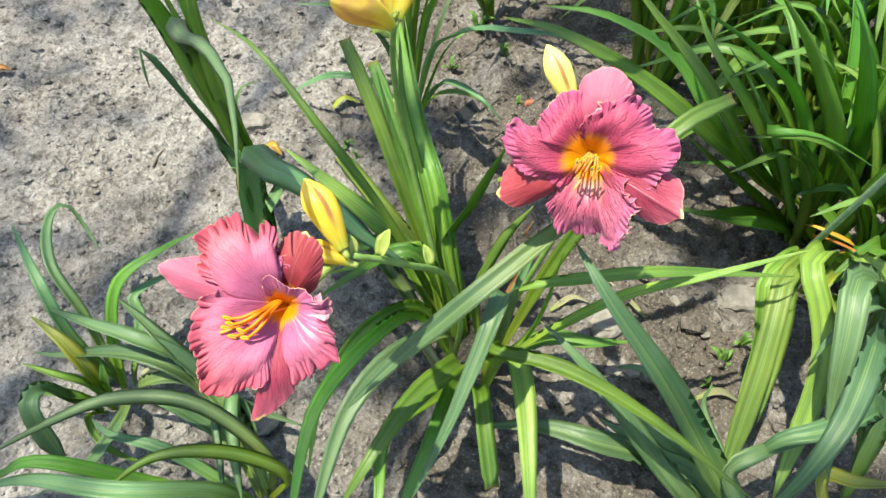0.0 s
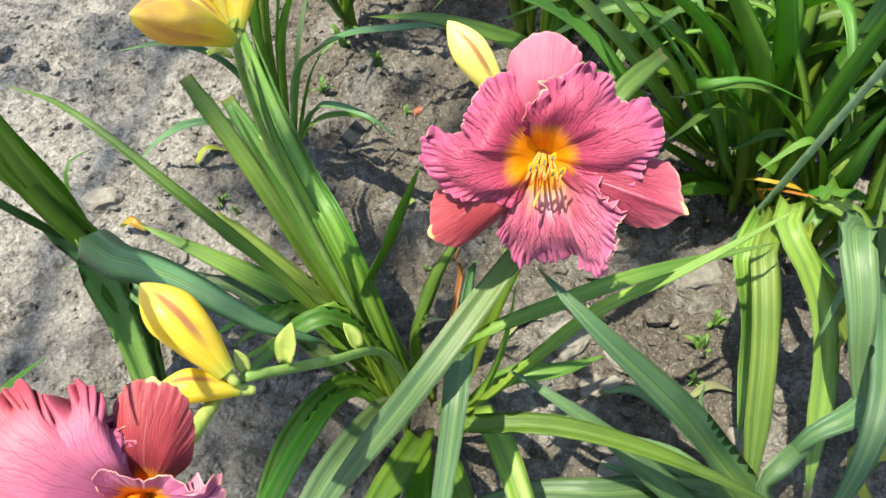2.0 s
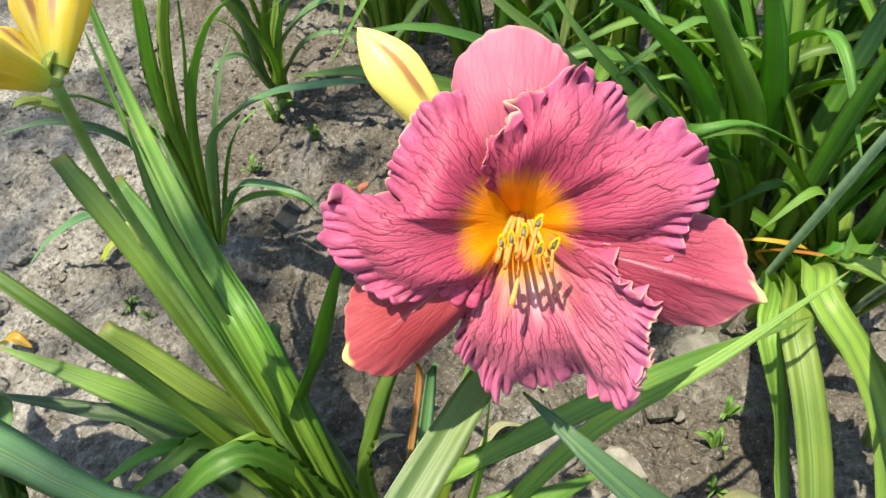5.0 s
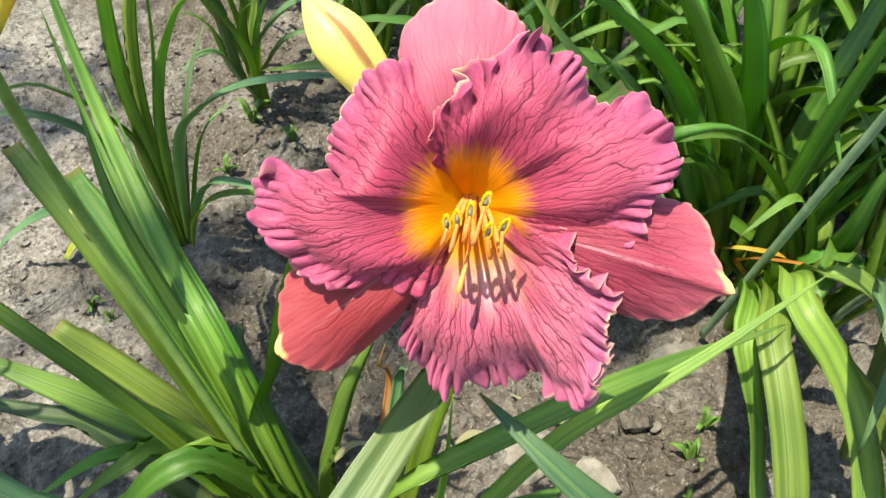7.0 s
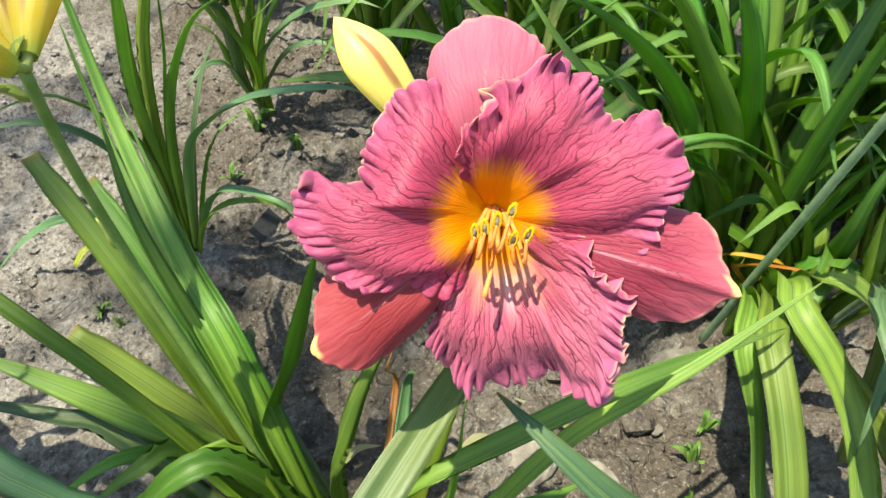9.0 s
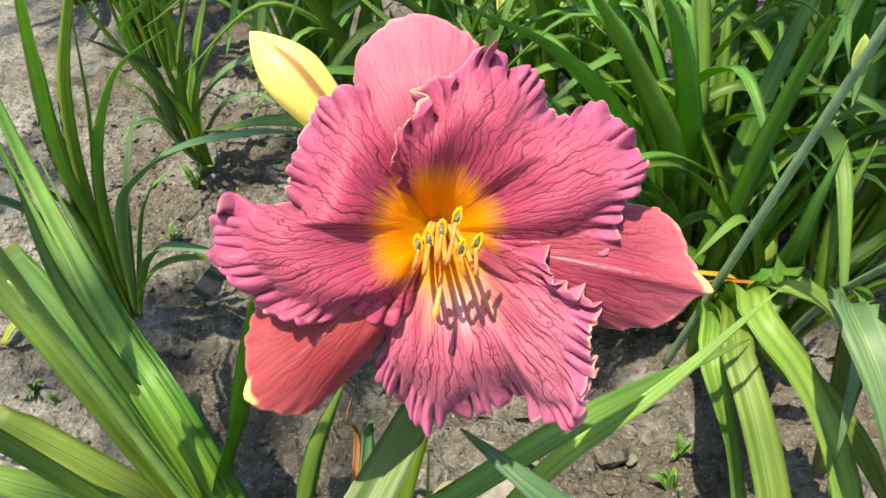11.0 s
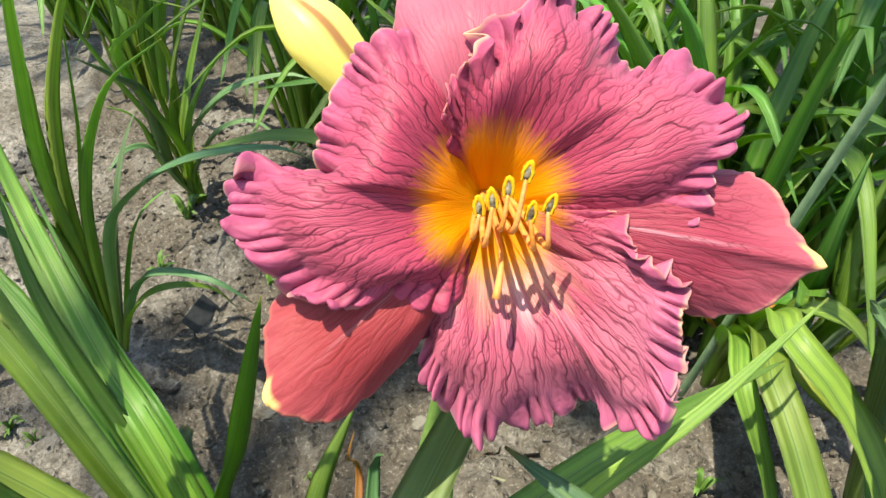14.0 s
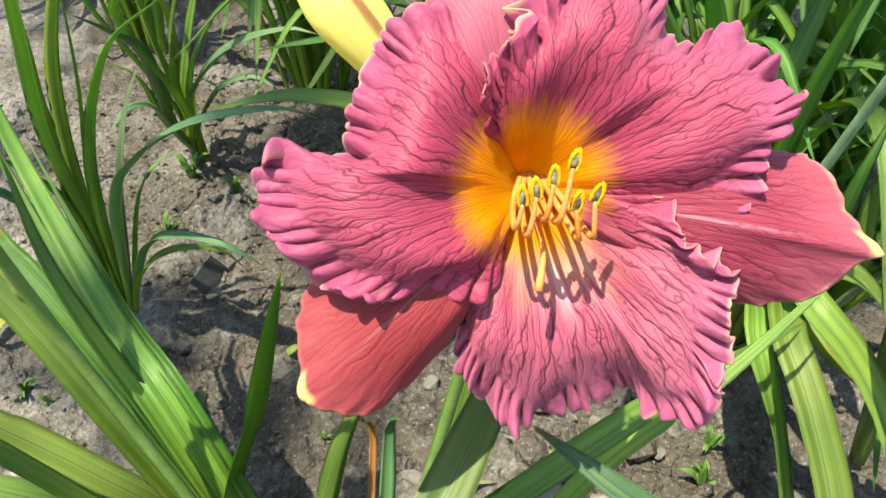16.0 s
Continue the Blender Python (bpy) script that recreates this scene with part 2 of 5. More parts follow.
    dips = m.math("ADD", m.math("MULTIPLY", bold_dip, 0.45), m.math("ADD", m.math("MULTIPLY", mid_dip, 0.35), m.math("MULTIPLY", fine_dip, 0.20)))
    h = m.math("SUBTRACT", m.math("ADD", m.math("MULTIPLY", crepe, 0.60), m.math("MULTIPLY", veins, 0.18)), dips)
    n = m.bump(h, 0.24 if plain_sepal else 0.27, 0.0012)
    m.thin(0.28, m.mix(0.15, body, glow), n, m.math("ADD", 0.26, m.math("MULTIPLY", m.fade(shift, throat_mm / 100 * 1.3, throat_mm / 100 * 0.6), 0.42)))
    return m.mat


def bud_material(name, flush, pale=0.0):
    m = Mat(name, 0.42, 0.4)
    u, v, _ = m.split(m.uv("skin"))
    streak = m.noise(1.0, m.join(m.math("MULTIPLY", u, 40.0), m.math("MULTIPLY", v, 3.0), m.math("MULTIPLY", m.random(), 9.0)), 3)
    col = m.ramp(v, (0.0, (0.42, 0.50, 0.05)), (0.18, (0.72, 0.54, 0.035)), (0.62, (0.82, 0.56, 0.035)), (0.95, (0.84, 0.60, 0.07)), (1.0, (0.62, 0.55, 0.12)))
    col = m.mix(m.fade(streak, 0.42, 0.66), col, m.mix(0.30, col, (0.90, 0.78, 0.28)))
    col = m.mix(pale, col, (0.93, 0.84, 0.26))
    # a flushed seam where two sepals meet
    seam = m.math("DIVIDE", m.math("ABSOLUTE", m.math("SUBTRACT", m.math("FRACT", m.math("ADD", m.math("MULTIPLY", u, 3.0), 0.75)), 0.5)), 3.0)
    wob = m.math("ADD", seam, m.math("MULTIPLY", m.math("SUBTRACT", streak, 0.5), 0.05))
    on = m.math("MULTIPLY", m.fade(wob, 0.045, 0.012), m.math("MULTIPLY", m.fade(v, 0.22, 0.45), m.fade(v, 0.98, 0.8)))
    col = m.mix(m.math("MULTIPLY", on, 0.92), col, (0.34, 0.12, 0.07))
    tan = m.noise(40.0, m.coords(), 3)
    col = m.mix(m.math("MULTIPLY", m.math("MULTIPLY", m.fade(tan, 0.38, 0.62), m.fade(v, 0.1, 0.5)), flush), col, (0.58, 0.27, 0.10))
    m.colour(col)
    n = m.bump(streak, 0.25, 0.001)
    m.thin(0.34, m.mix(0.4, col, (0.95, 0.84, 0.16)), n)
    return m.mat


def plain(name, colour, other, scale=60.0, rough=0.55, glow=0.0):
    m = Mat(name, rough, 0.35)
    p = m.coords()
    n1, n2 = m.noise(scale, p, 4), m.noise(scale * 5, p, 3)
    col = m.mix(m.fade(n1, 0.36, 0.64), colour, other)
    col = m.mix(m.math("MULTIPLY", m.fade(n2, 0.5, 0.7), 0.3), col, tuple(c * 0.7 for c in colour))
    m.colour(col)
    n = m.bump(n2, 0.3, 0.001)
    if glow:
        m.thin(glow, col, n)
    return m.mat


SOIL = soil_material()
LEAF = leaf_material("daylily_leaf", (0.110, 0.305, 0.022), (0.062, 0.205, 0.022), (0.34, 0.26, 0.08))
# sunlit and sky-tinted copies of the leaf, the light mixed into their colour
LEAF_SUNLIT = leaf_material("sunlit_leaf", (0.255, 0.410, 0.065), (0.145, 0.300, 0.045), (0.40, 0.32, 0.10))
LEAF_SKYLIT = leaf_material("skylit_leaf", (0.102, 0.215, 0.108), (0.062, 0.158, 0.074), (0.34, 0.26, 0.08), (0.20, 0.45, 0.09), 0.32)
LEAF_YELLOW = leaf_material("fading_leaf", (0.42, 0.44, 0.05), (0.30, 0.36, 0.05), (0.45, 0.27, 0.08))
LEAF_ORANGE = leaf_material("withered_leaf", (0.72, 0.33, 0.03), (0.60, 0.30, 0.05), (0.35, 0.18, 0.06))
PETAL = petal_material("rose_petal", (0.505, 0.100, 0.172), (0.33, 0.034, 0.105), (0.41, 0.090, 0.212), (0.76, 0.08, 0.15), 19.5, sun_pale=0.42)
PETAL_SALMON = petal_material("salmon_petal", (0.620, 0.170, 0.215), (0.40, 0.055, 0.115), (0.34, 0.030, 0.055), (0.82, 0.12, 0.15), 11.0, halo=(0.46, 0.125, 0.28), ink=0.40, reach=0.60)
SEPAL = petal_material("rose_sepal", (0.345, 0.046, 0.088), (0.26, 0.020, 0.050), (0.43, 0.095, 0.140), (0.76, 0.07, 0.10), 14.0, True, ink=0.8)
BUD = bud_material("bud_skin", 0.12)
BUD_PALE = bud_material("pale_bud_skin", 0.0, 0.85)
BUD_FLUSHED = bud_material("flushed_bud_skin", 0.75)
STALK = plain("flower_stalk", (0.135, 0.235, 0.050), (0.200, 0.300, 0.080), 70, 0.5, 0.08)
STALK_BLUE = plain("bluish_stalk", (0.150, 0.240, 0.130), (0.230, 0.330, 0.190), 60, 0.45, 0.05)
BRACT = plain("green_bract", (0.30, 0.40, 0.08), (0.42, 0.46, 0.14), 120, 0.55, 0.25)
FILAMENT = plain("filament", (0.76, 0.26, 0.035), (0.84, 0.38, 0.12), 150, 0.5, 0.25)
ANTHER = plain("anther", (0.05, 0.032, 0.02), (0.30, 0.25, 0.17), 500, 0.8)
POLLEN = plain("pollen", (0.66, 0.38, 0.006), (0.58, 0.27, 0.006), 900, 0.9)
POLLEN_ORANGE = plain("orange_pollen", (0.76, 0.34, 0.01), (0.66, 0.24, 0.01), 900, 0.9)
FILAMENT_ORANGE = plain("orange_filament", (0.82, 0.22, 0.010), (0.86, 0.29, 0.016), 150, 0.5, 0.3)


# ---- helpers for meshes ----
def spline(points, n):
    """n + 1 points on a smooth curve through the given ones, evenly along it."""
    p = [Vector(q) for q in points]
    p = [p[0] * 2 - p[1]] + p + [p[-1] * 2 - p[-2]]
    dense = []
    for a, b, c, d in zip(p, p[1:], p[2:], p[3:]):
        for k in range(24):
            t = k / 24
            dense.append(0.5 * ((2 * b) + (c - a) * t + (2 * a - 5 * b + 4 * c - d) * t * t + (3 * b - a - 3 * c + d) * t ** 3))
    dense.append(p[-2])
    run = [0.0]
    for a, b in zip(dense, dense[1:]):
        run.append(run[-1] + (b - a).length)
    made, j = [], 0
    for k in range(n + 1):
        s = run[-1] * k / n
        while j < len(run) - 2 and run[j + 1] < s:
            j += 1
        f = (s - run[j]) / max(1e-9, run[j + 1] - run[j])
        made.append(dense[j].lerp(dense[j + 1], min(1.0, f)))
    return made


def mesh(name, verts, faces, material, uvs=None, smooth=True):
    """uvs: name -> one (u, v) for each vertex."""
    me = bpy.data.meshes.new(name)
    me.from_pydata([tuple(v) for v in verts], [], faces)
    for key, values in (uvs or {}).items():
        layer = me.uv_layers.new(name=key)
        idx = np.empty(len(me.loops), dtype=np.int32)
        me.loops.foreach_get("vertex_index", idx)
        layer.data.foreach_set("uv", np.asarray(values, dtype=np.float32)[idx].ravel())
    if smooth:
        me.polygons.foreach_set("use_smooth", [True] * len(me.polygons))
    me.materials.append(material)
    me.update()
    return me


def part(name, me, parent, label=""):
    ob = new(name, me)
    ob.parent = parent
    if label:
        ob["label"] = label
    return ob


def thing(name, place, label, category, group="", kind=""):
    ob = new(name)
    ob.location = place
    ob.empty_display_size = 0.05
    return tagged(ob, label, category, group, kind)


def local(parent, points):
    return [Vector(p) - parent.location for p in points]


def tube(points, radii, sides=10, n=24):
    """Verts, faces and uvs of a round stalk; radii: from its foot to its end."""
    c = spline(points, n)
    verts, faces, uv = [], [], []
    side = Vector((1, 0.2, 0))
    for i, p in enumerate(c):
        t = (c[min(i + 1, n)] - c[max(i - 1, 0)]).normalized()
        side = (side - t * side.dot(t)).normalized()
        other = t.cross(side)
        f = i / n * (len(radii) - 1)
        k = min(int(f), len(radii) - 2)
        r = radii[k] + (radii[k + 1] - radii[k]) * (f - k)
        for s in range(sides):
            a = 2 * math.pi * s / sides
            verts.append(p + (side * math.cos(a) + other * math.sin(a)) * r)
            uv.append((s / sides, i / n))
    for i in range(n):
        for s in range(sides):
            a, b = i * sides + s, i * sides + (s + 1) % sides
            faces.append((a, b, b + sides, a + sides))
    faces.append(tuple(range(sides))[::-1])
    faces.append(tuple(n * sides + s for s in range(sides)))
    return verts, faces, {"skin": uv}


def blade(points, width, cut=False, seed=0, n=26, keel=0.85, twist=0.0, roll=0.0, taper=0.42):
    """A strap leaf with a keel: verts, faces, uvs. Thin, but with two faces and an edge."""
    c = spline(points, n)
    rnd = random.Random(seed)
    verts, faces, uv = [], [], []
    across = (-1.0, -0.5, 0.0, 0.5, 1.0, 0.5, 0.0, -0.5)
    wave, wphase = rnd.uniform(0.02, 0.07), rnd.uniform(0, 6)
    prev = None
    for i, p in enumerate(c):
        f = i / n
        t = (c[min(i + 1, n)] - c[max(i - 1, 0)]).normalized()
        side = t.cross(Vector((0, 0, 1)))
        if side.length < 0.15 and prev is not None:
            side = prev - t * prev.dot(t)
        elif prev is not None and side.dot(prev) < 0:
            side = -side
        side.normalize()
        if prev is not None:
            side = (side * 0.35 + prev * 0.65)
            side = (side - t * side.dot(t)).normalized()
        prev = side
        turned = Matrix.Rotation(roll * min(1.0, 0.3 + 1.6 * f) + twist * f + wave * math.sin(5 * f + wphase), 3, t) @ side
        up = turned.cross(t).normalized()
        w = 0.5 * width * min(1.0, 0.52 + 1.6 * f) * (1.0 if cut and f < 0.96 else 0.8 if cut else min(1.0, (max(0.0, 1.004 - f) / taper) ** 0.75))
        k = keel * (1.0 - 0.60 * f)
        for j, a in enumerate(across):
            drop = k * w * (abs(a) - 0.5) + 0.05 * w * math.sin(9 * f + a * 2 + wphase)
            verts.append(p + turned * (a * w * (1 - 0.12 * k)) + up * (drop - (0.00055 if j > 4 else 0.0)))
            uv.append((0.5 + a / 2, f))
    for i in range(n):
        for j in range(8):
            a, b = i * 8 + j, i * 8 + (j + 1) % 8
            faces.append((a, a + 8, b + 8, b))
    faces.append((0, 1, 2, 3, 4, 5, 6, 7))
    faces.append(tuple(n * 8 + j for j in range(8))[::-1])
    return verts, faces, {"blade": uv}


leaf_count = [0]
LEAF_LOOKS = {"yellow": LEAF_YELLOW, "orange": LEAF_ORANGE, "pale": LEAF_SUNLIT, "blue": LEAF_SKYLIT}
LEAF_WORDS = {"yellow": "yellowing leaf", "orange": "withered orange leaf", "cut": "leaf with a blunt trimmed end", "pale": "pale yellow-green leaf, painted as sunlit", "blue": "bluish-green leaf, its sky tint painted in"}


def leaf(plant, width, *points, look_of="", roll=0.0):
    leaf_count[0] += 1
    verts, faces, uv = blade(local(plant, points), width, "cut" in look_of, leaf_count[0], twist=0.25 * math.sin(leaf_count[0] * 2.4), roll=roll, taper=0.16 if "hanging" in look_of else 0.42)
    mat = next((m for key, m in LEAF_LOOKS.items() if key in look_of), LEAF)
    label = next((text for key, text in LEAF_WORDS.items() if key in look_of), "")
    return part("leaf", mesh("leaf", verts, faces, mat, uv), plant, label)


# ---- ground ----
def soil_height(x, y):
    p = Vector((x, y, 0))
    near = 1.0 if -1.3 < x < 1.7 and -0.4 < y < 2.5 else 0.25
    lumpy = max(0.0, min(1.0, (x + 0.45) * 4))
    z = 0.030 * noise.noise(p * 2.1) + near * (0.016 * noise.noise(p * 9) + 0.010 * noise.noise(p * 24 + Vector((3, 1, 0))) + (0.0085 + lumpy * 0.006) * noise.noise(p * 48) + (0.0045 + lumpy * 0.0035) * noise.noise(p * 95))
    return z + near * 0.014 * max(0.0, noise.noise(p * 14 + Vector((9, 2, 4))) - 0.12) - 0.012


def build_ground():
    """One sheet, fine and crumbly near the plants, coarse towards the horizon."""
    xs = np.concatenate([-np.geomspace(200, 1.25, 22), np.arange(-1.2, 1.201, 0.0072), np.geomspace(1.23, 200, 34)])
    ys = np.concatenate([-np.geomspace(200, 0.25, 20), np.arange(-0.1, 1.901, 0.0072), np.geomspace(1.93, 300, 40)])
    verts = [(x, y, soil_height(x, y)) for y in ys for x in xs]
    nx = len(xs)
    faces = [(j * nx + i, j * nx + i + 1, (j + 1) * nx + i + 1, (j + 1) * nx + i) for j in range(len(ys) - 1) for i in range(nx - 1)]
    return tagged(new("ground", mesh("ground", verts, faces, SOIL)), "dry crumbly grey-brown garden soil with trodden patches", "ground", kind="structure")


def build_clods():
    """Loose crumbs and lumps of earth strewn over the soil."""
    rnd = random.Random(8)
    bm = bmesh.new()
    bmesh.ops.create_icosphere(bm, subdivisions=1, radius=1.0)
    ball = [v.co.copy() for v in bm.verts]
    tris = [tuple(v.index for v in f.verts) for f in bm.faces]
    bm.free()
    verts, faces = [], []
    for _ in range(19000):
        x, y = rnd.uniform(-1.1, 1.1), rnd.uniform(-0.05, 1.8)
        if rnd.random() > 0.35 + 0.9 * max(0.0, noise.noise(Vector((x * 5, y * 5, 7)))):
            continue
        r = 0.0016 * math.exp(rnd.gauss(0.5, 0.6))
        c = Vector((x, y, soil_height(x, y) + r * 0.3))
        k = len(verts)
        a, b = rnd.uniform(0, 9), rnd.uniform(0.5, 0.9)
        for q in ball:
            w = 1 + 0.45 * noise.noise(q * 1.3 + Vector((a * 7, k * 0.01, 0)))
            verts.append(c + Vector((q.x * r * w * 1.2, q.y * r * w, q.z * r * w * b)))
        faces += [tuple(i + k for i in t) for t in tris]
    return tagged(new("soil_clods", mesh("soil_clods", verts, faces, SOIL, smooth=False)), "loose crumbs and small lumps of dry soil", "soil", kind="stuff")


ground = build_ground()
build_clods()


# ---- flowers ----
def fan_petal(edge, seed, frill, waves, deep, material, seat=0.0, hump=2.5, hook=2.6, flat=(0.26, 0.26), quiet=(), nt=1000, nr=60):
    """A petal that opens from the throat. edge: (degrees, mm from the throat, mm towards the viewer) round its rim.
    frill: mm of ruffle; waves: ruffles along the rim; deep: mm by which the throat lies back; seat: where its middle lies;
    flat: how far, along the rim from its two ends, the arch fades out; quiet: stretches of the rim, in degrees, that are less ruffled."""
    rim = np.array([tuple(p) for p in spline([(r * math.cos(radians(a)), r * math.sin(radians(a)), z) for a, r, z in edge], nt)])
    s = np.linspace(0.0, 1.0, nt + 1)

    def wobble(rate, k):
        return np.array([noise.noise(Vector((v * rate, seed, k))) for v in s])

    reach = np.hypot(rim[:, 0], rim[:, 1])
    f = (1 - (1 - np.arange(nr + 1) / nr) ** 1.35)[None, :]
    length = reach[:, None]
    x, y = rim[:, :1] * f, rim[:, 1:2] * f
    r = length * f
    # the middle arches, the two sides run straight from the throat to the rim
    side = np.minimum(1.0, np.minimum(s / flat[0], (1 - s) / flat[1]))[:, None]
    side = side * side * (3 - 2 * side) * np.minimum(1.0, length / 45)
    middle = seat * side + (0.7 * rim[:, 2:] - 3.0) * (1 - side)
    z = (-deep * np.exp(-((r / 15.5) ** 1.15)) + middle * np.minimum(1.0, f / 0.35) + (rim[:, 2:] - middle) * f ** hook
         + hump * np.sin(math.pi * f ** 1.4) ** 2 * side)
    # slow swells, and shallow pleats that follow the veins
    calm = np.minimum(1.0, r / 25)
    off = Vector((seed * 7.3, seed * 3.1, 0))
    soft = np.array([[noise.noise(Vector((x[i, j], y[i, j], 0)) * 0.05 + off) for j in range(nr + 1)] for i in range(nt + 1)])
    small = np.array([[noise.noise(Vector((x[i, j], y[i, j], 0)) * 0.19 + off) for j in range(nr + 1)] for i in range(nt + 1)])
    z = z + calm * (1.5 * soft + 0.28 * small * min(1.0, frill))
    pleats = np.sin(2 * math.pi * 13 * s + 5 * wobble(7, 1))[:, None] * (0.4 + np.abs(wobble(15, 3)))[:, None]
    z = z + calm * 0.14 * min(1.0, frill) * pleats * np.sin(math.pi * np.minimum(1, f * 1.1))
    p = np.stack([x, y, z], axis=2)
    # outward and sideways in the surface, and its normal
    out, along = np.gradient(p, axis=1), np.gradient(p, axis=0)
    out[:, 0], along[:, 0] = out[:, 1], along[:, 1]
    out /= np.maximum(1e-6, np.linalg.norm(out, axis=2, keepdims=True))
    along /= np.maximum(1e-6, np.linalg.norm(along, axis=2, keepdims=True))
    up = np.cross(out, along)
    up /= np.maximum(1e-6, np.linalg.norm(up, axis=2, keepdims=True))
    up *= np.sign(up[..., 2:] + 1e-9)
    # ruffles: rounded fingers parted by narrow valleys, uneven in width, depth and height
    ends = np.minimum(1.0, np.minimum(16 * s, 12 * (1 - s))) * np.minimum(1.0, (reach / 36) ** 1.1)
    size = frill * ends * (0.30 + 1.5 * np.abs(wobble(9, 2)) + 1.3 * np.abs(wobble(31, 5)))
    size = np.minimum(size, 1.15 * frill * ends)
    angle = np.degrees(np.unwrap(np.arctan2(rim[:, 1], rim[:, 0])))
    angle += 360 * np.round((edge[0][0] - angle[0]) / 360)
    for lo, hi, less in quiet:
        size *= 1 - less * np.clip(np.minimum(angle - lo, hi - angle) / 4, 0.0, 1.0)
    turn = 2 * math.pi * waves * s + 12.0 * wobble(6, 0) + 7.0 * wobble(19, 4)
    zone = 11.0 + 5.0 * wobble(10, 8) + 2.5 * wobble(37, 9)
    rise = np.clip(1 - (1 - f) * length / zone[:, None], 0.0, 1.0)
    bent = turn[:, None] + 0.7 * rise + 1.2 * rise * wobble(13, 11)[:, None]
    ridge = (0.5 - 0.5 * np.cos(bent)) ** 0.75
    lift = rise ** 1.25 * size[:, None] * (2.7 * ridge - 1.4 + 0.30 * np.sin(0.47 * bent + seed)) + rise ** 2.2 * 0.30 * size[:, None] * np.sin(2.37 * bent + 4 * wobble(15, 13)[:, None])
    slow = np.clip(1 - (1 - f) * length / 17.0, 0.0, 1.0) ** 1.6 * ends[:, None] * 0.62 * frill * (np.sin(turn * 0.21 + seed) + 1.2 * wobble(8, 3) - 0.3)[:, None]
    tip = np.clip((rise - 0.60) / 0.40, 0.0, 1.0) ** 1.7
    back = tip * size[:, None] * (1.15 + 1.0 * wobble(27, 7)[:, None]) * ridge
    push = rise ** 1.6 * size[:, None] * (1.15 * ridge - 0.75) - 0.35 * back + (rise ** 2 * ends[:, None] * min(1.0, frill)) * 2.6 * wobble(34, 6)[:, None]
    lean = rise * size[:, None] * (-0.30 * np.sin(bent) + 0.45 * wobble(17, 12)[:, None])
    p = p + up * (lift + slow - back)[..., None] + out * push[..., None] + along * lean[..., None]
    p /= 1000
    fan = np.stack([np.broadcast_to(s[:, None], r.shape), np.broadcast_to(f, r.shape)], axis=2).reshape(-1, 2)
    span = np.stack([r / 100, np.full(r.shape, seed)], axis=2).reshape(-1, 2)
    n = nr + 1
    faces = [(i * n + j, (i + 1) * n + j, (i + 1) * n + j + 1, i * n + j + 1) for i in range(nt) for j in range(nr)]
    return mesh("petal", p.reshape(-1, 3), faces, material, {"fan": fan, "span": span})


def thicken(ob, metres):
    m = ob.modifiers.new("thickness", "SOLIDIFY")
    m.thickness, m.offset = metres, -1.0


